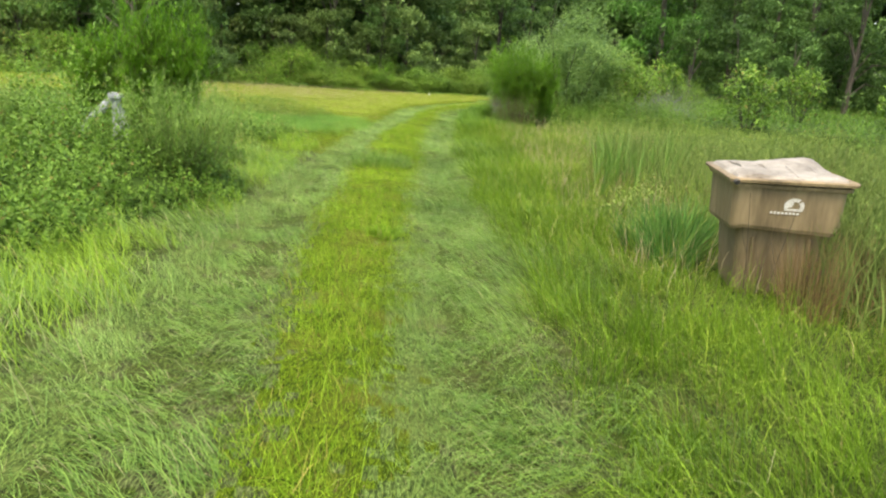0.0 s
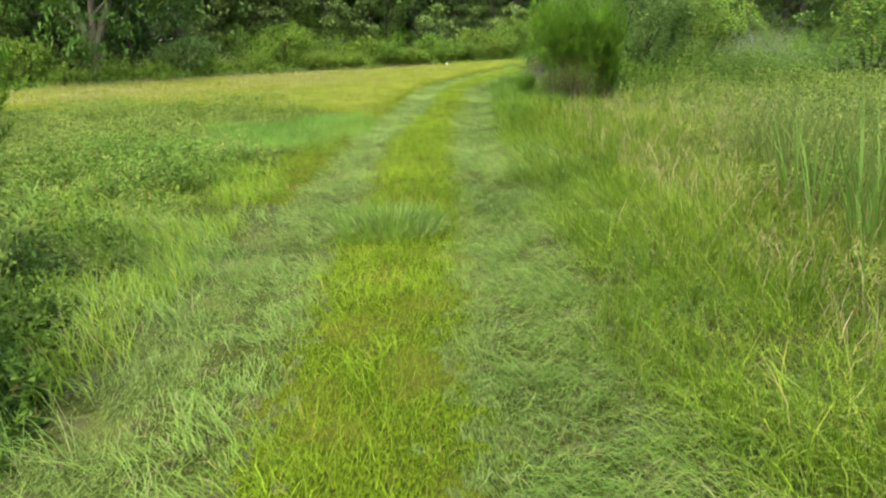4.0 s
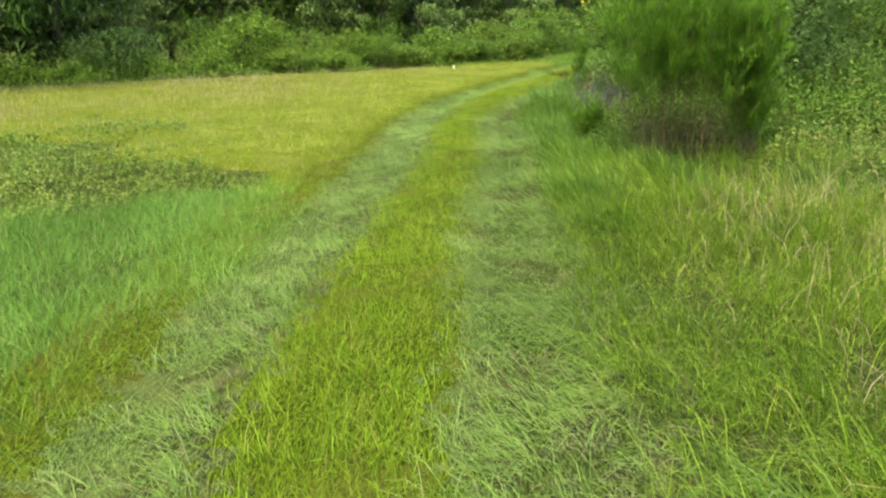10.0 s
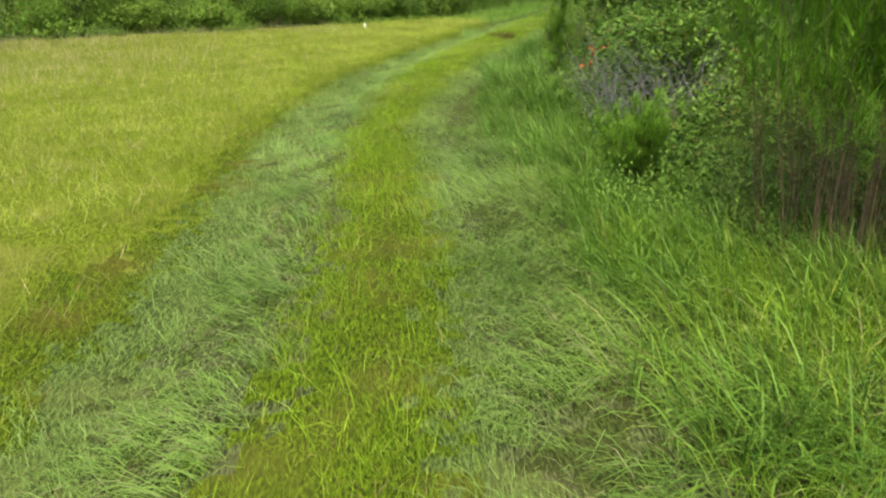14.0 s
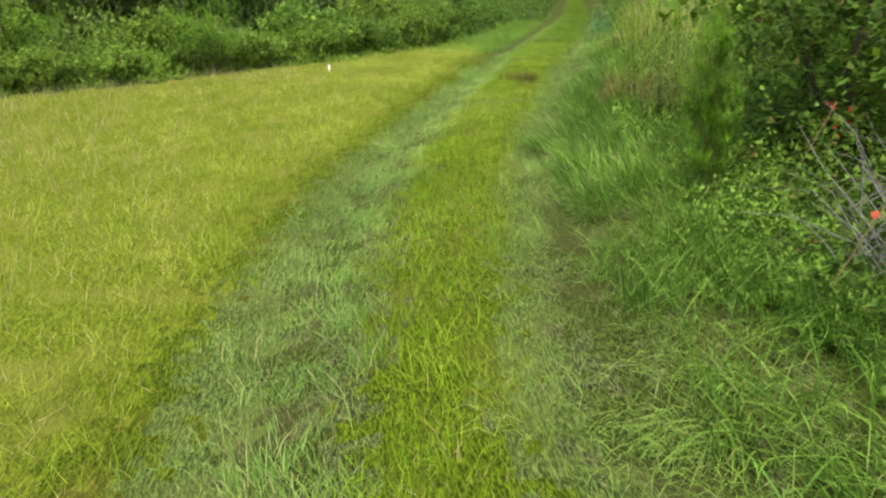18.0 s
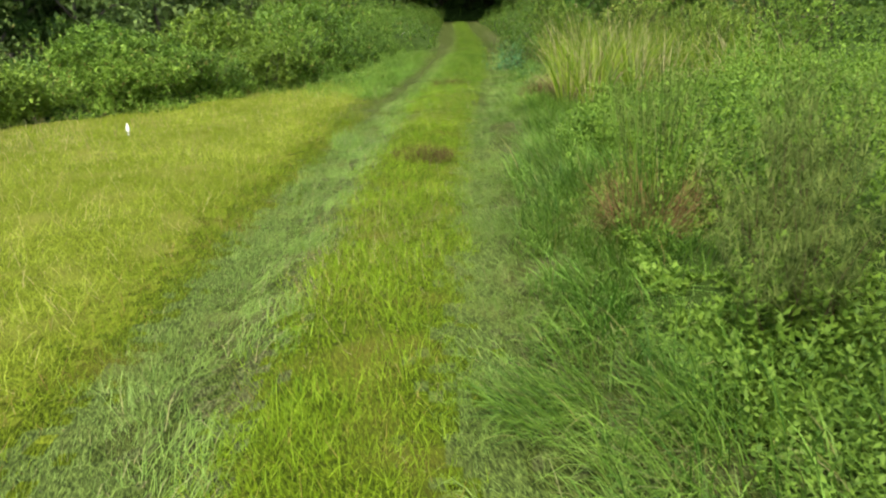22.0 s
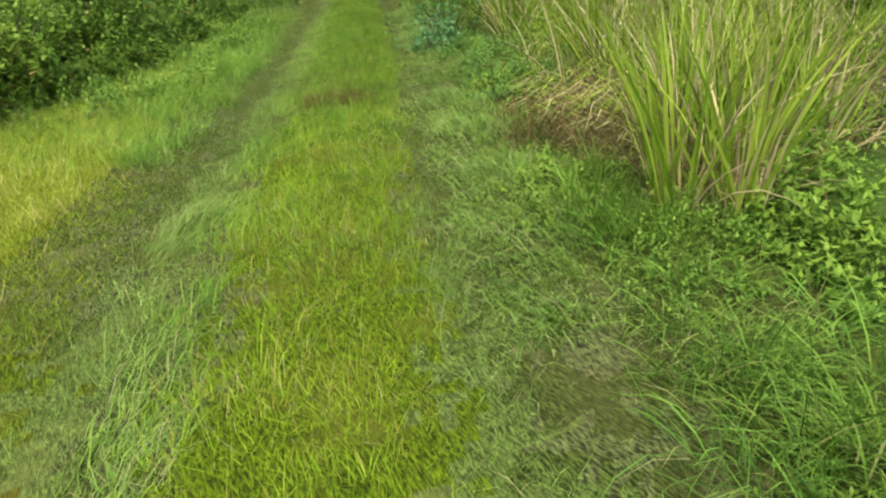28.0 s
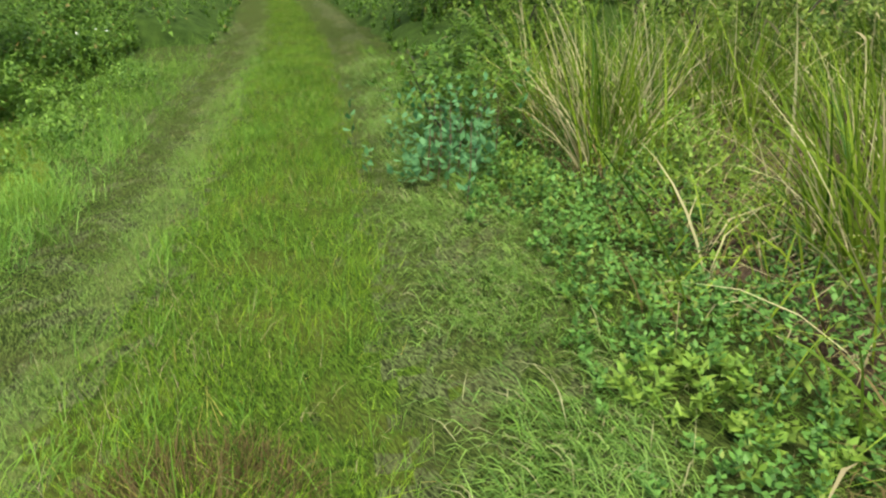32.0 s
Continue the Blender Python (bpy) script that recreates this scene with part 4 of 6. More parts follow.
x, y, h = on_heights(14000, -8.5, -1.8, 4, 11, bl)
h = h * np.clip(0.8 + 0.6 * wob(x, y, 2.4, 4), 0.35, 1.35)
weeds("bramble_patch", "low bramble patch with small green leaves", M_BRAMBLE, x, y, h, 12, 0.06, "bramble", tips=M_TIP, box=(-9.5, -1.8, 3, 12), height=lambda x, y: bl(x, y) * 0.7, step=0.15, lean=0.5, slim=0.65, plain=True)
wr = lambda x, y: 0.38 * ramp(across(x, y) - np.interp(y, [8, 12, 18], [3.0, 3.6, 4.2]) - 0.6 * wob(x, y, 0.8, 2), 1.0) * np.clip((24 - y) / 2, 0, 1) * np.clip((y - 6.5) / 2, 0, 1) * (1 + 0.2 * wob(x, y, 1, 5)) * (y - 7 > (x - 3) * 0.6)
y = rng.uniform(6.5, 24, 17000)
x = mid(y) + 2.4 + 11 * rng.random(17000) ** 1.7
h = wr(x, y) * rng.uniform(0.6, 1.3, 17000) * np.clip(0.85 + 1.0 * wob(x, y, 1.7, 4), 0.15, 1.7)
x, y, h = x[h > 0.04], y[h > 0.04], h[h > 0.04]
weeds("low_weeds", "spreading low leafy weeds beside the track", M_OLIVE, x, y, h, 11, 0.055, box=(1, 14, 6, 24), height=lambda x, y: wr(x, y) * 0.8, step=0.25, slim=0.65, plain=True)
wf = lambda x, y: 0.75 * ((x > 3.2 + 0.6 * wob(x, y, 0.6)) & (y > 2.5) & (y - 7 < (x - 3) * 0.6) | (x > 10.5 + 1.5 * wob(x, y, 0.5, 2)) & (y < 36) | (x > 8.5 + wob(x, y, 0.5, 2)) & (y > 22.5) & (y < 29) | (x > 12.5 + 1.5 * wob(x, y, 0.5, 2))) * (1 + 0.3 * wob(x, y, 0.5, 5)) * (y > 3.4 + 0.9 * wob(x, y, 0.4, 1)) * (y < 56)
x, y, h = on_heights(7500, 2.8, 46, 2, 56, wf)
weeds("rank_weeds", "rank mixed weeds over the open ground", M_BRAMBLE, x, y, h, 14, 0.16, box=(2.8, 46, 2, 56), height=lambda x, y: wf(x, y) * 0.9, step=0.6, slim=0.4, plain=True)
x, y = scatter(36000, 2.6, 16, 2.0, 14, lambda x, y: (across(x, y) > 3.0) * np.interp(x, [3, 16], [1, 0.4]))
grass("rank_grass", "rank brownish-green grass gone to seed", M_FENOLD, x, y, 0.5, 1.0, 0.006, 0.012, 0.05, 0.45, clump=0.2)
sh = lambda x, y: np.interp(across(x, y), [1.5, 2.1, 2.9, 5, 8, 9], [0, 0.35, 0.8, 1.0, 0.7, 0]) * np.clip((y - 21.3) / 1.2, 0, 1) * np.clip((29.2 - y) / 1.5, 0, 1) * (1 + 0.3 * wob(x, y, 0.9, 7))
x, y, h = on_heights(13000, 0, 9, 20, 30, sh)
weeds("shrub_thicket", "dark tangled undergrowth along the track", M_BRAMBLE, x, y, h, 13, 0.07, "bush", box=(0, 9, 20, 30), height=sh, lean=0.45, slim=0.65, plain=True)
wk = lambda x, y: np.interp(across(x, y) - 0.7 * ramp(y - 34.6, 1.2), [1.3, 1.9, 3.0, 6, 11, 12], [0, 0.3, 0.75, 1.05, 1.1, 0]) * np.clip((y - 28) / 1.5, 0, 1) * np.clip((37.8 - y) / 1.5, 0, 1) * (1 + 0.25 * wob(x, y, 1.0, 1))
y = rng.uniform(28, 38, 8200)
x = mid(y) + 1.6 + 9 * rng.random(8200) ** 2.0
h = wk(x, y) * rng.uniform(0.45, 1.2, 8200) * np.clip(0.7 + 1.2 * wob(x, y, 1.5, 4), 0.12, 1.6)
x, y, h = x[h > 0.04], y[h > 0.04], h[h > 0.04]
weeds("leafy_weeds", "bright green leafy weeds piled along the track", M_PILE, x, y, h, 17, 0.074, tips=M_TIP, box=(1, 14, 27, 39), height=lambda x, y: wk(x, y) * 0.55, bare=0.15, lean=0.3)
vw = lambda x, y: np.interp(across(x, y), [1.15, 1.5, 2.4, 2.8], [0, 0.22, 0.4, 0]) * ramp(y - 20.5, 1) * ramp(36.5 - y, 1.5) * np.clip(0.5 + 0.9 * wob(x, y, 1.4, 9), 0, 1.2)
y = rng.uniform(20, 41, 7000)
x = mid(y) + rng.uniform(1.1, 2.9, 7000)
h = vw(x, y) * rng.uniform(0.6, 1.2, 7000)
x, y, h = x[h > 0.05], y[h > 0.05], h[h > 0.05]
vb = lambda x, y: 0.32 * ramp(-1.45 - across(x, y) + 0.25 * wob(x, y, 1.4, 3), 0.3) * ramp(across(x, y) + 3.4, 0.6) * ramp(y - 41, 1.5) * ramp(50 - y, 2) * np.clip(0.45 + 1.0 * wob(x, y, 1.5, 8), 0, 1.2)
wx, wy, wh = on_heights(9000, -1, 6, 38, 50, vb)
weeds("hedge_foot_weeds", "lush green leafy weeds at the foot of the hedge", M_LEAF, wx, wy, wh, 9, 0.06, slim=0.6)
vd = lambda x, y: 0.3 * inside(x, y, 3.0, 9.0, 1.0, 2.0, 10) ** 0.5 * np.clip(0.5 + 0.9 * wob(x, y, 2.0, 5), 0, 1.2)
wx, wy, wh = on_heights(3500, 1.8, 4.2, 6.8, 11.2, vd)
weeds("verge_weeds", "tangled small green weeds among brown dead stalks", M_OLIVE, wx, wy, wh, 9, 0.045, slim=0.4)
wx, wy = scatter(9000, 1.8, 4.2, 6.8, 11.2, lambda x, y: inside(x, y, 3.0, 9.0, 1.0, 2.0, 10) ** 0.5 * np.clip(0.4 + wob(x, y, 1.6, 7), 0, 1))
grass("dead_weed_stalks", "brown dead grass and stalks in the rank verge", M_RUST, wx, wy, 0.15, 0.5, 0.002, 0.005, 0.1, 0.9)
weeds("verge_weeds", "small green leafy weeds among the verge grass", M_LEAF, x, y, h, 9, 0.042)
# undergrowth on both sides where the track enters the wood
wn_ = lambda x, y: np.interp(np.abs(across(x, y) - 0.2), [1.4, 2.2, 4, 14, 16], [0, 0.9, 1.9, 2.2, 0]) * np.clip((y - 44.5) / 2.5, 0, 1) * ((across(x, y) > 0) | (y > 52)) * (y < 93) * 1.0 + 2.6 * np.clip((y - 93) / 2, 0, 1) * (np.abs(across(x, y)) < 8) * (1 + 0.25 * wob(x, y, 0.6, 4))
x, y, h = on_heights(6500, -2, 34, 44, 97, wn_)
weeds("wood_undergrowth", "shaded undergrowth where the track enters the wood", M_BRAMBLE, x, y, h, 18, 0.16, "bush", box=(-2, 34, 44, 97), height=wn_, step=0.5, plain=True)

# ---- the tall reedy grass ----
th = lambda x, y: inside(x, y, 5.95, 38.75, 0.75, 1.25, -24) > np.maximum(0.02, 0.15 + 0.3 * wob(x, y, 2.3, 1))
rd = lambda x, y: ramp(across(x, y) - 2.15 - 0.3 * wob(x, y, 1.3, 2), 0.5) * ramp(y - 36.8 - 0.3 * wob(x, y, 1), 0.8) * ramp(45.5 - y, 1.2) * (1 - 0.9 * th(x, y)) * (wob(x, y, 1.7, 5) > -0.6)
x, y = along(5400, 1.6, 7, 38, 47, lambda x, y: rd(x, y) * holes(x, y, 1.6, 0.1, 3))
grass("reedy_grass", "tall yellow-green reedy grass with dry tips", M_REED, x, y, 0.55, 1.45, 0.008, 0.018, 0.1, 0.7, turn=heading(y) + 1.7, spread=1.1, clump=0.25, arc=True)
under = lambda x, y: np.interp(y, [39.6, 40.6], [1, 0.5]) * ramp(across(x, y) - np.interp(y, [39.4, 40.2], [1.75, 2.05]) - 0.3 * wob(x, y, 1.5, 3), 0.4) * ramp(y - 36.8, 0.8) * ramp(45.5 - y, 1.2)
x, y = along(7000, 1.4, 4.5, 36, 46, under)
grass("dead_reeds", "brown dead reed blades hanging under the green ones", M_BROWN, x, y, 0.2, 0.6, 0.006, 0.012, 0.3, 1.0, turn=heading(y) + 1.7, spread=1.2, arc=True)
x, y = along(4500, 1.3, 4.0, 36, 46, under)
grass("fallen_reeds", "fallen straw-coloured reed blades", M_DRY, x, y, 0.2, 0.6, 0.005, 0.011, 1.1, 1.5, turn=heading(y) - 1.4, spread=0.6, lift=0.08)
x, y = along(3000, 1.3, 3.6, 36, 46, lambda x, y: under(x, y) * (1 - 0.7 * th(x, y)))
grass("leaning_reeds", "green reed blades leaning out over the verge", M_REED, x, y, 0.3, 0.8, 0.007, 0.015, 0.5, 0.9, turn=heading(y) - 1.4, spread=0.6)
x, y = scatter(26000, 4, 9, 36, 43, lambda x, y: th(x, y) * 1.0)
grass("dead_thatch", "brown dead thatch under the flattened reeds", M_BROWN, x, y, 0.08, 0.24, 0.004, 0.009, 0.4, 1.0)
x, y = scatter(2300, 4, 9, 36, 43, lambda x, y: th(x, y) * 1.0)
grass("flattened_reeds", "flattened dry reeds beside the track", M_DRY, x, y, 0.3, 0.8, 0.006, 0.016, 1.15, 1.5, turn=heading(y) - 1.4, spread=0.5, lift=0.16)
x, y = scatter(1900, 4, 9, 36, 43, lambda x, y: th(x, y) * 1.0)
grass("flattened_reeds", "flattened green and yellow reeds beside the track", M_REEDB, x, y, 0.3, 0.85, 0.008, 0.018, 1.1, 1.5, turn=heading(y) - 1.4, spread=0.5, lift=0.2)
rw = lambda x, y: ramp(across(x, y) - 1.45 - 0.3 * wob(x, y, 1.6, 3), 0.5) * ramp(y - 36.6, 0.8) * ramp(46 - y, 1.2) * np.interp(across(x, y), [1.3, 2.2, 4, 5], [0.14, 0.34, 0.45, 0.7]) * np.clip(0.25 + 1.1 * wob(x, y, 1.2, 6), 0, 1.2) * (1 - th(x, y)) * np.where((y < 40) & (across(x, y) > 2.4), 1.0, 1.25)
x, y, h = on_heights(13000, 3, 12, 36, 47, rw)
weeds("reed_bed_weeds", "green leafy weeds among the reeds", M_WEED, x, y, h, 9, 0.06, tips=M_TIP, slim=0.6, plain=True)
hw = lambda x, y: 0.3 * ramp(across(x, y) - 1.4 - 0.15 * wob(x, y, 2, 3), 0.3) * ramp(2.7 - across(x, y), 0.5) * ramp(y - 39.8, 0.6) * ramp(44 - y, 1.0) * np.clip(0.7 + 0.8 * wob(x, y, 2.4, 6), 0.1, 1.4)
x, y, h = on_heights(6500, 5, 10, 39, 45, hw)
weeds("reed_edge_weeds", "blue-green leafy weeds at the foot of the reeds", M_FOOT, x, y, h, 8, 0.045, slim=0.6)
# brown litter mound, added dark to stand in for shade under the reeds
core("reed_bed_shade_litter", 4, 13, 36, 47, 0.2, lambda x, y: 0.3 * under(x, y) * ramp(across(x, y) - 2.3, 0.6) * ramp(7 - across(x, y), 1) * (1 - th(x, y)), M_EARTH)
tagged(bpy.data.objects["reed_bed_shade_litter"], "rotten litter under the reeds, coloured dark for the shade there", "litter", kind="stuff")
# ---- trees ----
def tube(bm, pts, radii, sides=7):
    """A tapered limb along points."""
    rings = []
    for i, (p, r) in enumerate(zip(pts, radii)):
        p = Vector(p)
        d = (Vector(pts[min(i + 1, len(pts) - 1)]) - Vector(pts[max(i - 1, 0)])).normalized()
        a = d.orthogonal().normalized()
        b = d.cross(a)
        rings.append([bm.verts.new(p + (a * math.cos(t) + b * math.sin(t)) * r) for t in (2 * math.pi * k / sides for k in range(sides))])
    for q, w in zip(rings, rings[1:]):
        for k in range(sides):
            bm.faces.new((q[k], q[(k + 1) % sides], w[(k + 1) % sides], w[k]))
    bm.faces.new(rings[-1])
    bm.faces.new(rings[0][::-1])


def part(name, bm, material, parent, label=""):
    me = bpy.data.meshes.new(name)
    bm.normal_update()
    bm.to_mesh(me)
    bm.free()
    me.materials.append(material)
    ob = new(name, me)
    ob.parent = parent
    if label:
        ob["label"] = label
    return ob


def tree(name, label, mat, height, wide, low, n, size, seed, slim=0.7, clumps=26, category="tree", group="trees of the wood"):
    """A tree with a bent trunk, limbs and a crown of leaf clumps, its foot at the origin."""
    r = np.random.default_rng(seed)
    root = tagged(new(name), label, category, group)
    bm = bmesh.new()
    k = 7
    bend = r.normal(0, 0.05 * height, 2)
    trunk = [(bend[0] * (i / k) ** 2, bend[1] * (i / k) ** 2, height * 0.9 * i / k - 0.1) for i in range(k + 1)]
    tube(bm, trunk, [0.022 * height * (1 - 0.9 * i / k) + 0.01 for i in range(k + 1)], 8)
    part("trunk", bm, M_BARK, root)
    cen = []
    for i in range(clumps):
        z = low + (height - low) * r.random()
        f = (z - low) / (height - low)
        rad = wide * math.sqrt(max(0.05, math.sin(math.pi * min(0.97, f * 0.8 + 0.18)))) * r.uniform(0.45, 1.0)
        a = r.uniform(0, 6.28)
        cen.append((rad * math.cos(a) + bend[0] * f, rad * math.sin(a) + bend[1] * f, z))
    for c in cen[: 8]:
        bm = bmesh.new()
        z0 = max(0.15 * height, c[2] * 0.65)
        f = min(1, (z0 / (0.9 * height)))
        s = Vector((bend[0] * f * f, bend[1] * f * f, z0))
        e = Vector(c)
        m = (s + e) / 2 + Vector((0, 0, 0.06 * height))
        tube(bm, [s, m, e], [0.009 * height, 0.006 * height, 0.002 * height], 5)
        part("limb", bm, M_BARK, root)
    cen = np.array(cen)
    i = r.integers(0, clumps, n)
    d = r.normal(0, 1, (n, 3))
    d /= np.linalg.norm(d, axis=1)[:, None]
    d[:, 2] = np.where(r.random(n) < 0.65, np.abs(d[:, 2]), d[:, 2])
    rr = wide * 0.3 * r.random(n) ** 0.3 * r.uniform(0.55, 1.4, clumps)[i]
    p = cen[i] + d * rr[:, None] * np.array([1, 1, 0.7])
    v, f = leaves_np(p, r.uniform(size * 0.6, size * 1.3, n), r.uniform(0, 6.28, n), r.normal(-0.1, 0.7, n), slim=slim, plain=True)
    mesh_np("crown", v, f, mat, parent=root)
    return root


def put(ob, spots, lo=0.8, hi=1.2):
    """The first spot takes the thing itself, the others copies, each turned and sized its own way."""
    for i, (x, y) in enumerate(spots):
        s = rng.uniform(lo, hi)
        m = Matrix.Translation((x, y, -0.05)) @ Matrix.Rotation(rng.uniform(0, 6.28), 4, "Z") @ Matrix.Diagonal((s, s, s * rng.uniform(0.9, 1.15), 1))
        if i:
            copy_thing(ob, m)
        else:
            first = m
    ob.matrix_basis = first


def line(pts, n, off, jit):
    """n spots along a polyline, pushed off to its left, jittered."""
    pts = np.array(pts, float)
    seg = np.linalg.norm(np.diff(pts, axis=0), axis=1)
    s = np.concatenate([[0], np.cumsum(seg)])
    t = (np.arange(n) + rng.uniform(0.2, 0.8, n)) / n * s[-1]
    x, y = np.interp(t, s, pts[:, 0]), np.interp(t, s, pts[:, 1])
    dx, dy = np.interp(t + 0.5, s, pts[:, 0]) - np.interp(t - 0.5, s, pts[:, 0]), np.interp(t + 0.5, s, pts[:, 1]) - np.interp(t - 0.5, s, pts[:, 1])
    l = np.hypot(dx, dy) + 1e-6
    return list(zip(x - dy / l * off + rng.normal(0, jit, n), y + dx / l * off + rng.normal(0, jit, n)))


left_edge = HEDGE[1:]
t_a = tree("broadleaf_tree", "dark green broadleaf tree of the wood's edge", M_TREE, 11, 3.4, 1.0, 9500, 0.24, 1, clumps=60)
t_b = tree("broadleaf_tree", "grey-green broadleaf tree of the wood's edge", M_TREE2, 9, 3.2, 0.6, 9500, 0.22, 2, clumps=56)
t_c = tree("pine_tree", "tall pine with soft green needles", M_PINE, 14, 3.0, 2.0, 8000, 0.42, 3, slim=0.2, clumps=60)
t_d = tree("shrub_tree", "bushy shrub tree with small leaves", M_TREE2, 4.2, 1.9, 0.2, 6500, 0.15, 4, clumps=30, category="bush")
t_e = tree("shrub_tree", "dark bushy shrub tree behind the hedge", M_TREE, 5.2, 2.0, 0.2, 6500, 0.16, 5, clumps=30, category="bush")
put(t_d, line(left_edge, 17, 6.5, 1.0), 0.7, 1.2)
put(t_e, line(left_edge, 15, 8.0, 1.0), 0.7, 1.2)
put(t_a, line(left_edge, 15, 12, 1.6), 0.8, 1.25)
put(t_b, line(left_edge, 13, 10, 1.5), 0.8, 1.25)
put(t_c, line(left_edge, 11, 16, 2.0), 0.85, 1.2)
lone = tree("pine_tree", "spreading pine at the meadow's far corner with a dark forked trunk", M_PINE, 8.5, 4.2, 1.3, 16000, 0.34, 6, slim=0.2, clumps=44)
lone.location = (-14.3, 34.2, -0.05)
for s in (-1, 1):
    bm = bmesh.new()
    tube(bm, [(0, 0, 1.2), (0.5 * s, 0.2, 2.6), (1.3 * s, 0.4, 4.6), (1.8 * s, 0.5, 6.2)], [0.15, 0.13, 0.08, 0.03], 7)
    part("limb", bm, M_BARK, lone)
soft = tree("conifer_tree", "tall soft bright green conifer at the wood's edge", M_CEDAR, 13, 3.0, 1.0, 9000, 0.36, 9, slim=0.35, clumps=70)
soft.location = (13.4, 48.5, -0.05)
right_edge = [(60, 20), (45, 40), (31, 52), (24.5, 57), (21, 64), (25, 76)]
put(copy_thing(t_a, Matrix()), line(right_edge, 11, -3, 1.5), 0.9, 1.3)
put(copy_thing(t_c, Matrix()), line(right_edge, 9, -6, 2.0), 0.85, 1.2)
put(copy_thing(t_e, Matrix()), line(right_edge, 10, 0, 1.0), 0.7, 1.1)
# trees that close over the track
put(copy_thing(t_a, Matrix()), [(4.0, 64), (5.5, 70), (23.5, 66), (8.0, 79), (28.5, 78), (11.5, 89), (17, 96), (22, 97), (28, 90), (21, 100), (27, 102), (34, 98), (24, 108), (28, 112), (31, 106), (20, 110), (26, 117), (33, 113)], 0.9, 1.2)
put(copy_thing(t_a, Matrix()), [(16, 52), (18.5, 50), (22, 52), (26, 49)], 0.8, 1.0)
put(copy_thing(t_e, Matrix()), [(12.6, 47.2), (14.4, 45.2), (16.8, 44.0), (17.5, 47.5), (19.2, 42.0)], 0.7, 0.9)
# the far wood closes the view
n = 100000
a = rng.uniform(radians(-10), radians(190), n)
d = rng.uniform(88, 104, n)
fx, fy, fz = 5 + d * np.cos(a), 10 + d * np.sin(a), (19 + 5 * np.sin(a * 23) * np.sin(a * 9 + 1)) * rng.random(n) ** 0.8
v, f = leaves_np(np.stack([fx, fy, fz], 1), rng.uniform(1.1, 2.3, n), rng.uniform(0, 6.28, n), rng.normal(0, 0.8, n), slim=0.8, plain=True)
tagged(mesh_np("far_wood", v, f, M_TREE), "dark wood far behind the meadow", "wood", kind="stuff")
# leaves of the canopy above the track
n = 30000
t = rng.uniform(86, 116, n)
fx, fz = mid(t) + rng.normal(0, 3.0, n), 5.5 + rng.gamma(2.0, 0.9, n)
v, f = leaves_np(np.stack([fx, t, fz], 1), rng.uniform(0.4, 0.8, n), rng.uniform(0, 6.28, n), rng.normal(0, 0.5, n), slim=0.8, plain=True)
tagged(mesh_np("canopy_leaves", v, f, M_TREE), "dark leaves of boughs meeting over the track", "wood", kind="stuff")
# bushes along the foot of the wood on the right
t = rng.random(5000)
ex = np.interp(t, np.linspace(0, 1, 6), [q[0] for q in right_edge]) + rng.normal(0, 1.6, 5000)
ey = np.interp(t, np.linspace(0, 1, 6), [q[1] for q in right_edge]) + rng.normal(0, 1.6, 5000)
k = across(ex, ey) > 3
weeds("wood_edge_bushes", "leafy bushes along the foot of the wood", M_TREE, ex[k], ey[k], rng.uniform(0.8, 3.4, k.sum()), 16, 0.32, "bush", plain=True)
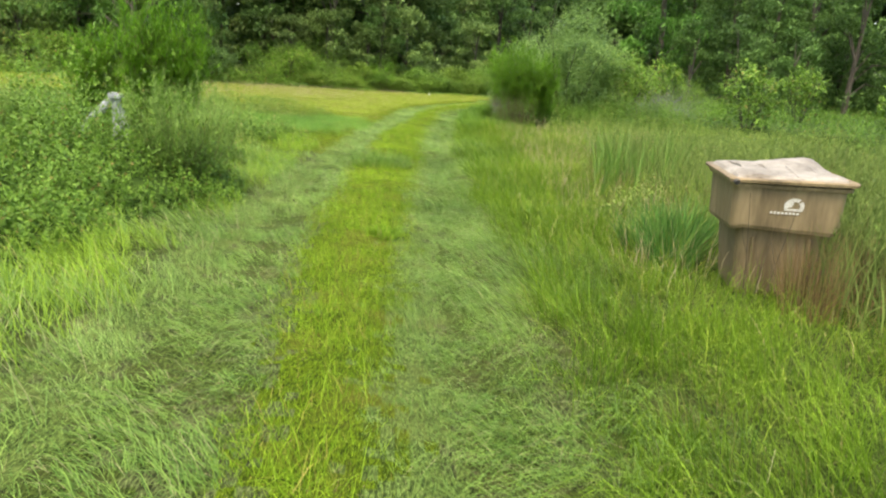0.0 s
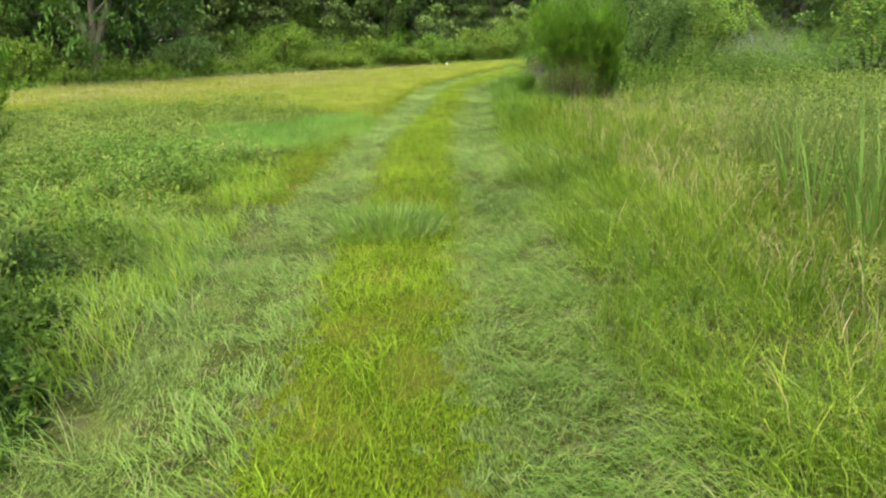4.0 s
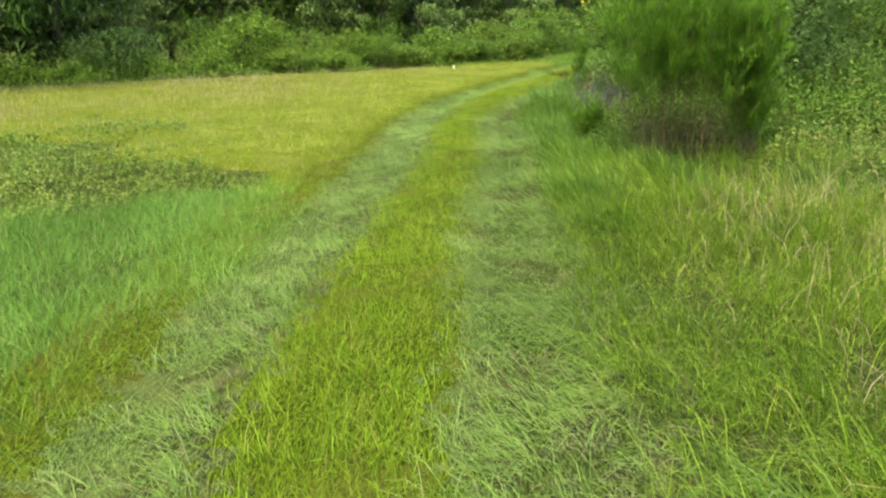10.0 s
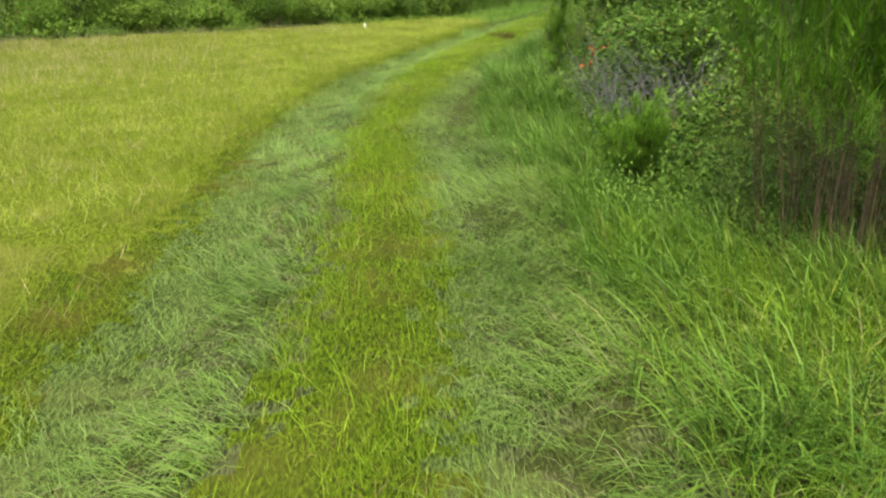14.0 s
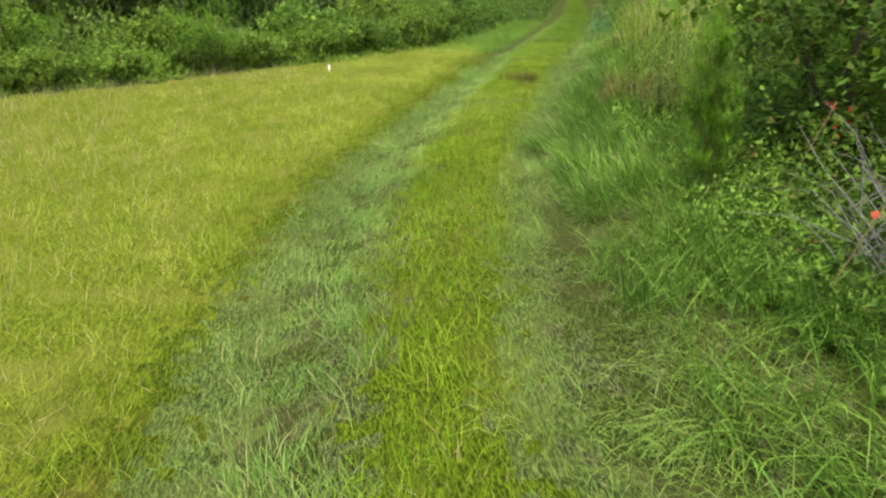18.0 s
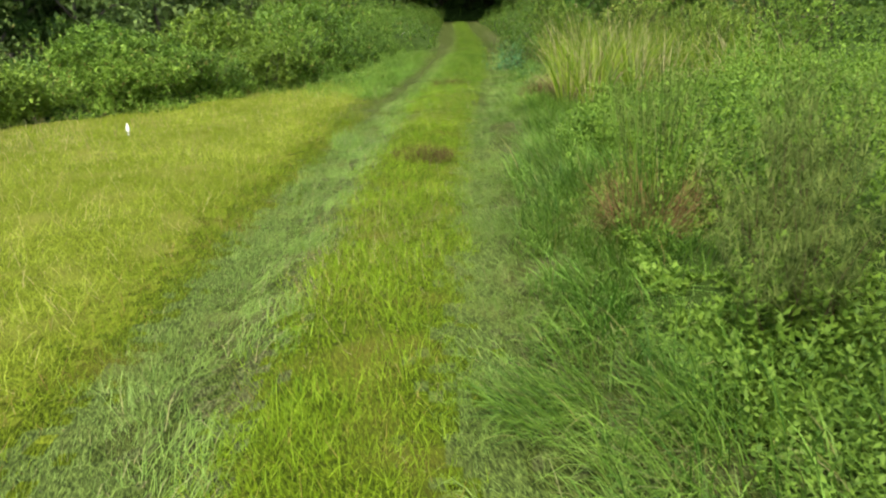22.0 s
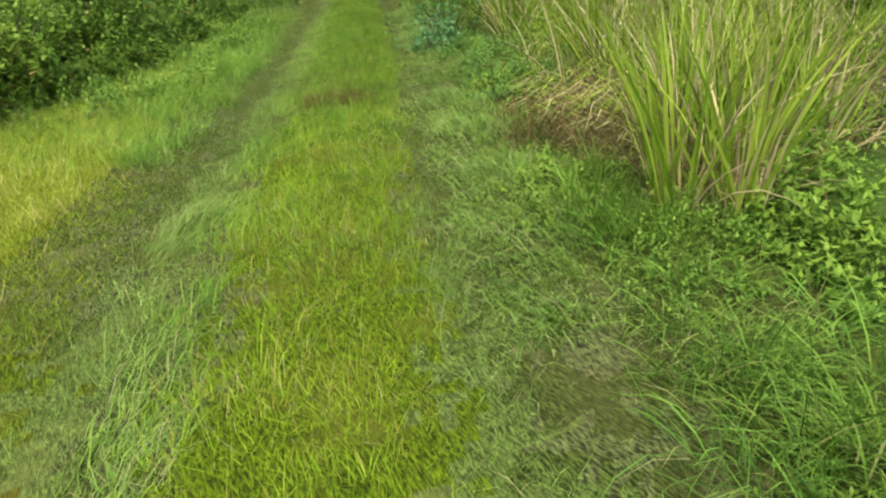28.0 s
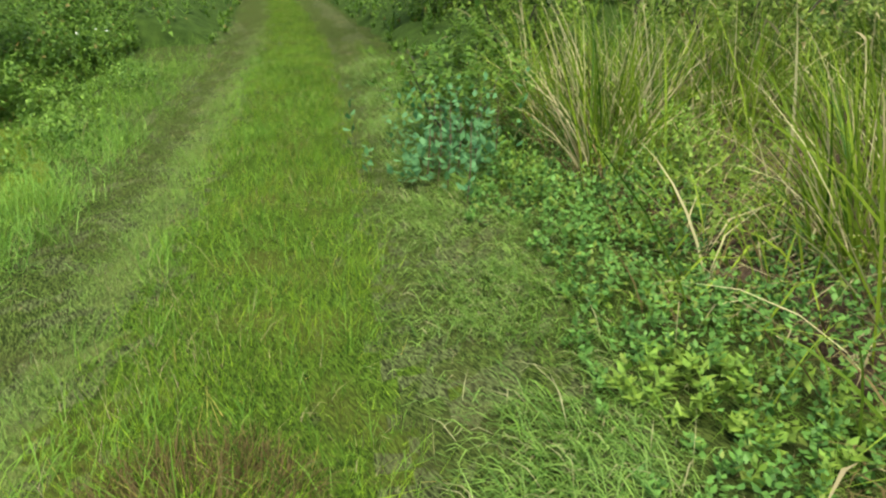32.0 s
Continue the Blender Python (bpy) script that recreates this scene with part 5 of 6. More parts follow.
# ---- single plants along the way ----
def fennel(x, y, height, wide, label, mat, stems=46, strands=190, bare=0.28, length=0.13, foot=0.2, seed=0, fine=0.004):
    """A feathery bush: a sheaf of bare brown stems that fan out into plumes of fine strands."""
    r = np.random.default_rng(seed + 50)
    root = tagged(new("feathery_bush"), label, "bush", "feathery bushes")
    root.location = (x, y, float(gz(np.array([x]), np.array([y]))[0]) - 0.02)
    sv, sf, pv, off = [], [], [], 0
    for i in range(stems):
        a, q = r.uniform(0, 6.28), math.sqrt(r.random())
        b = np.array([math.cos(a) * foot * q * wide, math.sin(a) * foot * q * wide, 0])
        hh = height * r.uniform(0.72, 1.0) * (1 - 0.18 * q * q)
        top = np.array([math.cos(a) * wide * 0.5 * q, math.sin(a) * wide * 0.5 * q, hh])
        t = np.linspace(0, 1, 6)
        c = b[None] + (top - b)[None] * np.stack([t ** 1.3, t ** 1.3, t], 1)
        w = r.uniform(0.002, 0.0042) * (1 - 0.75 * t)
        c[1:5] += r.normal(0, 0.02, (4, 3)) * np.array([1, 1, 0])
        d = np.array([math.cos(a + 1.57), math.sin(a + 1.57), 0])
        e = np.array([math.cos(a), math.sin(a), 0])
        ring = np.stack([c + d * w[:, None], c + (-0.5 * d + 0.87 * e) * w[:, None], c + (-0.5 * d - 0.87 * e) * w[:, None]], 1).reshape(-1, 3)
        sv.append(ring)
        for k in range(5):
            for m in range(3):
                sf.append((off + k * 3 + m, off + k * 3 + (m + 1) % 3, off + k * 3 + 3 + (m + 1) % 3, off + k * 3 + 3 + m))
        off += 18
        nb = 9
        bt = bare + (0.97 - bare) * np.sort(r.random(nb) ** 0.75)
        bt[-1] = 1.0
        bp = b[None] + (top - b)[None] * np.stack([bt ** 1.3, bt ** 1.3, bt], 1)
        ba, bu = r.uniform(0, 6.28, nb), r.normal(0.85, 0.25, nb)
        bu[-1] = 1.3
        bl_ = length * 2.2 * r.uniform(0.6, 1.3, nb) * (1.2 - 0.5 * bt) * (0.55 + 0.25 * height)
        bd = np.stack([np.cos(ba) * np.cos(bu), np.sin(ba) * np.cos(bu), np.sin(bu)], 1) * bl_[:, None]
        g = r.integers(0, nb, strands)
        p = bp[g] + bd[g] * r.random((strands, 1)) ** 0.8
        ya = r.uniform(0, 6.28, strands)
        up = r.normal(0.6, 0.45, strands)
        l = length * 0.55 * r.uniform(0.6, 1.4, strands) * (0.7 + 0.3 * height)
        way = np.stack([np.cos(ya) * np.cos(up), np.sin(ya) * np.cos(up), np.sin(up)], 1) * l[:, None]
        sd = np.stack([-np.sin(ya), np.cos(ya), np.zeros(strands)], 1) * fine
        pv.append(np.stack([p - sd, p + sd, p + way * 1.1], 1).reshape(-1, 3))
    mesh_np("stem_sheaf", np.concatenate(sv), np.array(sf), M_STEM, parent=root)
    pv, pf = np.concatenate(pv).reshape(-1, 3, 3), r.random(stems * strands) < (0.2 if mat == M_FENNEL else 0)
    for pname, q, m in (("plume", pv[~pf], mat), ("faded_plume", pv[pf], M_FENOLD)):
        if len(q):
            mesh_np(pname, q.reshape(-1, 3), np.arange(len(q) * 3).reshape(-1, 3), m, parent=root)["kind"] = "stuff"
    if bare > 0.2:
        n = stems * 70
        a, q, z = r.uniform(0, 6.28, n), np.sqrt(r.random(n)) * wide * 0.42, r.uniform(0.05, bare + 0.05, n) * height
        p = np.stack([np.cos(a) * q, np.sin(a) * q, z], 1)
        v, f = blades_np(p, r.uniform(0.06, 0.18, n), np.full(n, 0.0022), r.uniform(0.1, 1.0, n), r.uniform(0, 6.28, n), r.uniform(0, 6.28, n), plain=True)
        mesh_np("dead_plume", v, f, M_BROWN, parent=root)["label"] = "brown dead lower foliage"
    return root


fennel(1.9, 20.85, 2.3, 1.75, "bright green feathery bush with bare brown stems", M_FENNEL, 84, 520, 0.36, 0.15, 0.27, seed=1, fine=0.0026)
fennel(2.75, 20.95, 1.9, 0.85, "slender bright green feathery bush beside a larger one", M_FENNEL, 40, 800, 0.14, 0.13, seed=2, fine=0.0026)
fennel(1.15, 22.2, 0.62, 0.45, "small feathery green sapling at the track's edge", M_FENNEL, 24, 600, 0.1, 0.11, seed=3, fine=0.0022)
fennel(1.78, 26.95, 1.25, 0.3, "narrow bright green feathery plant by the thicket", M_FENNEL, 14, 600, 0.15, seed=4, fine=0.0022)
fennel(-2.75, 8.0, 1.2, 1.4, "hazy grey-green feathery bush in the brambles", M_FENHAZE, 50, 190, 0.12, 0.16, seed=5, fine=0.003)
fennel(-5.1, 8.5, 0.95, 1.0, "hazy grey-green feathery bush beside the old posts", M_FENHAZE, 40, 220, 0.12, 0.16, seed=6)
fennel(-4.45, 9.5, 1.65, 0.7, "slender bright green feathery bush behind the old post", M_FENNEL, 30, 420, 0.3, 0.14, seed=7, fine=0.005)
fennel(-3.6, 9.5, 2.1, 1.25, "tall bright green feathery bush beside the old post", M_FENNEL, 60, 460, 0.34, 0.15, seed=8, fine=0.005)
fennel(-3.2, 38.0, 1.9, 1.4, "yellowish feathery bush in front of the hedge", M_FENNEL, 22, 120, 0.2, 0.18, seed=10)
fennel(-9.0, 37.0, 2.2, 3.2, "pale green feathery bush on the hedge", M_FENNEL, 26, 110, 0.1, 0.2, seed=11)
fennel(-6.3, 38.4, 2.4, 3.0, "pale green feathery bush on the hedge", M_FENNEL, 26, 110, 0.1, 0.2, seed=12)
for i, (px, py, ph) in enumerate(((3.15, 5.15, 0.75), (3.35, 5.9, 0.9), (3.3, 7.5, 1.0), (4.0, 8.2, 1.1), (4.7, 8.6, 1.1), (3.0, 29.9, 0.9), (3.7, 30.6, 1.1), (2.5, 29.3, 0.7), (3.9, 29.4, 1.2), (3.5, 31.9, 1.0))):
    fennel(px, py, ph, 0.9, "fading brownish feathery weed", M_FENOLD, 22, 120, 0.1, 0.14, seed=20 + i)


def tuft(name, label, category, x, y, green, dry, h0, h1, spread, mat, seed, lean=0.35, w0=0.006, w1=0.012, dry_h=0.5, dry_mat=None, lean0=0.05, heads=0, dry_lean=0.95, group="", turn=None):
    """A clump of blades from one root, with dead blades about its foot; turn: the way it is combed."""
    r = np.random.default_rng(seed + 200)
    root = tagged(new(name), label, category, group or category + " along the track")
    root.location = (x, y, float(gz(np.array([x]), np.array([y]))[0]) - 0.015)
    for pname, n, a0, a1, m, l0, l1 in (("green_sheaf", green, h0, h1, mat, lean0, lean), ("bent_sheaf", 0 if dry else green // 2, h0, h1 * 0.85, mat, lean * 0.6, lean), ("dead_sheaf", dry, h0 * dry_h * 0.5, h1 * dry_h, dry_mat or M_DRY, 0.1 * dry_lean, dry_lean)):
        if not n:
            continue
        a, q = r.uniform(0, 6.28, n), np.sqrt(r.random(n)) * spread
        p = np.stack([np.cos(a) * q, np.sin(a) * q, np.zeros(n)], 1)
        v, f = curved_np(p, r.uniform(a0, a1, n), r.uniform(w0, w1, n), r.uniform(l0, l1, n), a + r.normal(0, 0.7, n) if turn is None else turn + r.normal(0, 0.55, n), r.uniform(0, 6.28, n))
        mesh_np(pname, v, f, m, parent=root)
    if heads:
        a = r.uniform(0, 6.28, heads)
        q = np.sqrt(r.random(heads)) * spread
        p = np.stack([np.cos(a) * q, np.sin(a) * q, np.zeros(heads)], 1)
        hh = r.uniform(h1 * 0.8, h1 * 1.1, heads)
        ln = r.uniform(0.1, 0.5, heads)
        v, f = curved_np(p, hh, np.full(heads, 0.004), ln, a, r.uniform(0, 6.28, heads))
        ends = v.reshape(heads, -1, 3)[:, -1]
        mesh_np("stalk_sheaf", v, f, mat, parent=root)
        v, f = curved_np(ends, r.uniform(0.09, 0.16, heads), np.full(heads, 0.012), np.clip(ln + 0.45, 0, 1), a, r.uniform(0, 6.28, heads))
        v, k = v.reshape(heads, -1, 3), len(f) // heads
        for i in range(heads):
            mesh_np("seed_head", v[i], f[:k], M_DRY, parent=root)["label"] = "pale curved seed head"
    return root


tuft("reed_clump", "tall green reed clump with rust-brown dead blades", "reeds", 2.78, 30.85, 60, 700, 1.1, 1.9, 0.2, M_GREEN, 1, 0.18, 0.0025, 0.005, 0.36, M_RUST, 0.0, dry_lean=1.0)
tuft("reed_clump", "rust-brown dead reed clump beside a green one", "reeds", 3.1, 31.15, 30, 520, 0.6, 1.1, 0.26, M_REED, 2, 0.3, 0.003, 0.006, 0.6, M_RUST, 0.0, dry_lean=1.0)
tuft("grass_clump", "arching blue-green grass clump in the middle of the track", "grass clump", -0.92, 10.9, 1300, 0, 0.14, 0.3, 0.42, M_RUT, 3, 0.8, 0.004, 0.008)
tuft("grass_clump", "small dark green grass clump in the track", "grass clump", -0.49, 6.36, 260, 0, 0.08, 0.15, 0.14, M_VERGE, 4, 0.8)
for i, (px, py, s) in enumerate(((1.05, 13.85, 0.3), (2.17, 34.02, 0.3), (4.57, 40.55, 0.3))):
    tuft("dead_grass_patch", "soft brown patch of dead grass in the track", "grass clump", px, py, 240, int(7500 * s), 0.08, 0.16, s, M_STRIP, 10 + i, 0.9, 0.0022, 0.004, 1.15, M_BROWN, 0.3)
for i, (px, py) in enumerate(((0.6, 13.9), (0.75, 13.6), (0.95, 12.9), (0.7, 14.4), (1.2, 13.4), (1.0, 12.2), (0.9, 19.2), (0.75, 20.4), (0.85, 21.6), (1.0, 22.9), (0.75, 18.2), (1.35, 29.2), (3.3, 33.3), (3.55, 33.7))):
    tuft("grass_clump", "long pale grass clump bent over beside the rut", "grass clump", px, py, 300, 0, 0.2, 0.42, 0.24, M_GREEN if 30 > py > 17 else M_RUT, 30 + i, 0.95, 0.003, 0.006, 0.6, M_DRY, 0.4, turn=float(lie(np.array([px]), np.array([py]))[0]) + 0.4)
for i in range(34):
    q = np.array([rng.uniform(37.0, 45)])
    px = float(mid(q)[0] + rng.uniform(2.3, 4.8))
    if th(np.array([px]), q)[0]:
        continue
    tuft("reed_clump", "yellow-green reed clump with pale dry tips", "reeds", px, float(q[0]), 64, 30, 0.6, 1.4, 0.16, M_REED, 60 + i, 0.7, 0.007, 0.016, 0.85, heads=3)


def shrub(name, label, mat, x, y, height, wide, sprays, per, size, seed, category="bush", slim=0.55, low=0.15, stem_mat=None):
    """A shrub of several stems, its leaves in sprays along the twigs of a rounded crown."""
    r = np.random.default_rng(seed + 400)
    root = tagged(new(name), label, category, "shrubs of the thicket" if name == "shrub" else "shrubs of the hedge" if name == "hedge_shrub" else "")
    root.location = (x, y, float(gz(np.array([x]), np.array([y]))[0]) - 0.03)
    for i in range(6):
        a = r.uniform(0, 6.28)
        bm = bmesh.new()
        tube(bm, [(0.05 * math.cos(a), 0.05 * math.sin(a), 0), (wide * 0.2 * math.cos(a), wide * 0.2 * math.sin(a), height * 0.4), (wide * 0.4 * math.cos(a + 0.3), wide * 0.4 * math.sin(a + 0.3), height * 0.85)],
             [0.012 * height, 0.009 * height, 0.003], 6)
        part("stem", bm, stem_mat or M_BARK, root)
    d = r.normal(0, 1, (sprays, 3))
    d /= np.linalg.norm(d, axis=1)[:, None]
    lump = 1 + 0.16 * np.sin(4 * d[:, 0] + seed) + 0.14 * np.sin(5 * d[:, 1] + 2 * seed) + 0.12 * np.sin(6 * d[:, 2])
    rad = r.random(sprays) ** 0.3 * lump
    cz = (height + low) / 2
    p = d * rad[:, None] * np.array([wide / 2, wide / 2, (height - low) / 2]) + np.array([0, 0, cz])
    p[:, 2] = np.maximum(p[:, 2], 0.05)
    v, f = sprigs_np(p[:, 0], p[:, 1], r.uniform(0.12, 0.3, sprays) * (0.5 + 0.25 * height), per, size, r, 0.0, 1.2, slim, 0.3, foot=p[:, 2], plain=y > 33)
    mesh_np("foliage", v, f, mat, parent=root)
    return root


shrub("round_shrub", "rounded pale grey-green shrub behind the feathery bush", M_DOME, 4.0, 24.6, 3.35, 3.5, 3800, 9, 0.085, 1)
shrub("shrub", "shrub with yellowish and reddish leaves", M_HEDGE, 6.0, 25.6, 2.4, 2.6, 900, 8, 0.115, 2)
shrub("shrub", "dense green shrub hung with vines", M_BRAMBLE, 3.0, 27.1, 2.3, 2.3, 1200, 9, 0.09, 3)
shrub("shrub", "leafy shrub with yellow-green tips", M_HEDGE, 4.4, 28.6, 2.0, 2.2, 800, 8, 0.1, 4)
shrub("shrub", "green shrub at the track's edge", M_BRAMBLE, 2.15, 24.0, 1.15, 1.3, 700, 9, 0.07, 5)
teal_plant = tagged(new("blue_green_plant"), "upright blue-green leafy plant by the rut", "weeds")
teal_plant.location = (0, 0, 0)
r = np.random.default_rng(77)
px, py = 6.9 + r.normal(0, 0.21, 60), 43.15 + r.normal(0, 0.24, 60)
v, f = sprigs_np(px, py, r.uniform(0.2, 0.75, 60), 9, 0.085, r, 0.12, 0.3, slim=0.6)
mesh_np("foliage", v, f, M_TEALB, parent=teal_plant)
for i in range(0, 60, 6):
    bm = bmesh.new()
    tube(bm, [(px[i], py[i], 0), (px[i] + 0.02, py[i], 0.25), (px[i] + 0.03, py[i] + 0.02, 0.5)], [0.005, 0.004, 0.002], 5)
    part("stem", bm, M_STEM, teal_plant)
shrub("leafy_bush", "dark green leafy bush by the reeds", M_BRAMBLE, 7.5, 44.0, 0.85, 1.4, 240, 9, 0.085, 7, low=0.0)
for i, (px, py, hh, ww, m) in enumerate(((10.4, 43.6, 1.5, 1.8, M_OLIVE), (11.9, 45.0, 1.8, 2.0, M_HEDGE), (12.6, 43.0, 1.6, 2.0, M_OLIVE), (13.3, 41.4, 1.7, 2.0, M_HEDGE), (9.7, 46.2, 1.6, 1.8, M_WEED), (11.3, 41.7, 1.4, 1.7, M_WEED))):
    shrub("undergrowth_shrub", "olive-green leafy shrub behind the reeds", m, px, py, hh, ww, 520, 8, 0.09, 80 + i, low=0.0)
for i, (px, py) in enumerate(((13, 21), (9.2, 32), (14.6, 31))):
    shrub("sapling_bush", "yellow-green sapling in the rank weeds", M_HEDGE, px, py, 2.0 + 0.5 * (i > 0), 1.6, 300, 7, 0.16, 90 + i)
shrub("sapling_bush", "yellow-green sapling in the rank weeds", M_HEDGE, 9.5, 23.5, 2.3, 1.8, 260, 7, 0.16, 9)
shrub("hedge_shrub", "broad leafy shrub beside the track", M_BRAMBLE, 2.3, 44.3, 1.15, 1.7, 800, 9, 0.08, 10, low=0.0)
shrub("hedge_shrub", "broad leafy shrub beside the track", M_BRAMBLE, 2.6, 46.0, 1.7, 1.9, 800, 9, 0.095, 13)
shrub("hedge_shrub", "broad leafy shrub beside the track", M_HEDGE, 3.2, 48.4, 2.2, 2.4, 800, 9, 0.12, 11)
shrub("hedge_shrub", "pale green shrub where the track enters the wood", M_HEDGE, 12.0, 51.5, 2.2, 2.2, 900, 8, 0.11, 12)


# shrubs that break up the hedge
for i, (px, dy, hh, ww, m) in enumerate(((-17, 2.5, 1.9, 3.0, M_HEDGE), (-11.5, 2.2, 1.7, 2.6, M_DOME), (-8, 3.0, 2.0, 3.2, M_HEDGE), (-4.6, 3.2, 1.3, 2.4, M_WEED), (-1.4, 3.2, 1.3, 2.4, M_LEAF), (0.6, 3.6, 1.5, 2.4, M_WEED), (2.2, 3.2, 1.6, 2.2, M_LEAF))):
    shrub("hedge_shrub", "leafy shrub growing out of the bramble hedge", m, px, float(hedge_y(px)) + dy, hh, ww, 700, 9, 0.13, 30 + i)


for i, (px, dy, hh, ww, m) in enumerate(((-6.3, 0.9, 0.9, 1.4, M_WEED), (-4.9, 0.8, 0.7, 1.1, M_HEDGE), (-3.5, 0.9, 1.0, 1.4, M_BRAMBLE), (-2.4, 0.9, 0.8, 1.2, M_WEED), (-0.9, 0.9, 0.9, 1.3, M_HEDGE), (0.1, 0.9, 0.95, 1.4, M_BRAMBLE), (1.2, 0.9, 1.0, 1.4, M_WEED), (1.9, 0.9, 1.3, 1.5, M_HEDGE))):
    shrub("hedge_shrub", "low leafy shrub at the front of the bramble hedge", m, px, float(hedge_y(px)) + dy, hh, ww, 420, 9, 0.09, 50 + i, low=0.0)


def brush(x, y, wide, high, n, seed, label):
    """A heap of dead grey twigs."""
    r = np.random.default_rng(seed + 600)
    root = tagged(new("dead_brush"), label, "brush")
    root.location = (x, y, -0.02)
    bm = bmesh.new()
    for i in range(n):
        a, q = r.uniform(0, 6.28), math.sqrt(r.random()) * wide / 2
        s = Vector((math.cos(a) * q, math.sin(a) * q, r.random() * high * 0.6))
        b, l = r.uniform(0, 6.28), r.uniform(0.3, 0.8) * wide * 0.6
        e = s + Vector((math.cos(b) * l, math.sin(b) * l, r.uniform(0.05, 0.7) * high))
        m = (s + e) / 2 + Vector((r.normal(0, 0.05), r.normal(0, 0.05), r.uniform(0, 0.12)))
        tube(bm, [s, m, e], [0.003, 0.0022, 0.001], 4)
    part("brushwood", bm, M_DEAD, root)
    return root


brush(1.75, 23.5, 1.0, 0.8, 260, 1, "heap of dead grey twigs at the track's edge")
brush(2.2, 25.0, 1.3, 0.75, 320, 2, "heap of dead grey twigs among the brambles")
brush(6.8, 23.6, 2.2, 1.3, 160, 3, "bare grey dead bush among the weeds")
brush(8.0, 27.5, 2.4, 1.6, 200, 4, "bare grey dead bush beside a sapling")


def vine(x, y, z, n, size, spread, mat, label, seed, stems=7):
    """A hanging vine: thin stems with rounded leaves."""
    r = np.random.default_rng(seed + 700)
    root = tagged(new("hanging_vine"), label, "vine")
    root.location = (x, y, 0)
    bm = bmesh.new()
    ends = []
    for i in range(stems):
        a = r.uniform(0, 6.28)
        e = Vector((math.cos(a) * spread * 0.5, math.sin(a) * spread * 0.5, z - r.uniform(0.1, 0.7)))
        tube(bm, [(0.6, 0.2, 0.0), (0.5, 0.15, z * 0.6), (0.25, 0.1, z), e], [0.008, 0.006, 0.005, 0.002], 5)
        ends.append(e)
    part("stem", bm, M_STEM, root)
    v0, f0, o = [], [], 0
    for i in range(n):
        a, q = r.uniform(0, 6.28), math.sqrt(r.random()) * spread * 0.5
        c = Vector((0.25 + q * math.cos(a), 0.1 + q * math.sin(a), z - min(0.85, spread) * r.random() ** 1.3))
        s = size * r.uniform(0.6, 1.2)
        rot = Euler((r.normal(0.9, 0.5), r.normal(0, 0.4), r.uniform(0, 6.28))).to_matrix()
        ring = [c + rot @ Vector((s * 0.5 * math.cos(t) * (1 - 0.15 * math.cos(t)), s * 0.5 * math.sin(t), 0.06 * s * math.cos(2 * t))) for t in (k * math.pi / 4 for k in range(8))]
        v0 += [c] + ring
        f0 += [(o, o + 1 + k, o + 1 + (k + 1) % 8) for k in range(8)]
        o += 9
    mesh_np("foliage", np.array([tuple(q) for q in v0]), np.array(f0), mat, parent=root)
    return root


vine(2.15, 27.95, 1.95, 340, 0.078, 1.1, M_VINE, "vine with round yellow-green leaves hanging from the shrub", 1)
vine(2.7, 26.6, 1.5, 120, 0.07, 0.9, M_VINE, "vine with yellowing leaves over the thicket", 2)
vine(1.95, 26.15, 0.75, 12, 0.028, 0.22, M_RED, "sprig of red autumn leaves in the brambles", 3, 1)
vine(1.4, 24.85, 0.72, 16, 0.04, 0.3, M_RED, "sprig of orange-red leaves over the dead twigs", 4, 1)

for i, (px, py, s) in enumerate(((2.95, 4.95, 0.3), (3.2, 5.35, 0.35), (2.6, 4.85, 0.2))):
    tuft("dead_grass_patch", "reddish-brown dead grass against the waste cart", "grass clump", px, py, 120, 620, 0.35, 0.75, s, M_FENOLD, 130 + i, 0.15, 0.002, 0.003, 0.95, M_RUST, 0.0, dry_lean=0.25)

for i, (px, py, pz) in enumerate(((6.37, 38.96, 0.6), (6.62, 38.93, 0.83), (6.51, 38.93, 0.69), (4.9, 45.26, 0.85), (5.03, 45.2, 0.88), (5.1, 45.15, 0.87))):
    flower = tagged(new("wild_flower"), "small white wild flower on a thin green stalk", "flower", "white wild flowers")
    flower.location = (px, py, 0)
    bm = bmesh.new()
    tube(bm, [(0.05, 0.03, 0), (0.02, 0.02, pz * 0.6), (0, 0, pz)], [0.0025, 0.002, 0.0015], 5)
    part("stalk", bm, M_VERGE, flower)
    r = np.random.default_rng(900 + i)
    v, f = leaves_np(np.tile([0, 0, pz], (16, 1)), r.uniform(0.01, 0.016, 16), r.uniform(0, 6.28, 16), r.uniform(-0.2, 1.3, 16))
    mesh_np("blossom", v, f, M_WHITE, parent=flower)
for i, (px, py) in enumerate(((0.42, 13.0), (0.95, 13.2), (1.6, 35.3))):
    tuft("grass_clump", "arching clump of fine pale grass beside the rut", "grass clump", px, py, 320, 0, 0.22, 0.42, 0.2, M_RUT, 160 + i, 0.95, 0.003, 0.006, 0.6, M_DRY, 0.4, turn=float(lie(np.array([px]), np.array([py]))[0]))
for i, (px, py) in enumerate(((3.1, 9.4), (2.75, 8.2), (3.4, 8.7), (2.6, 7.4), (3.0, 7.6), (3.5, 10.6))):
    tuft("stalk_clump", "thin reddish-brown dead stalks among the weeds", "weeds", px, py, 50, 130, 0.4, 0.75, 0.25, M_VERGE, 180 + i, 0.4, 0.003, 0.006, 0.9, M_RUST)
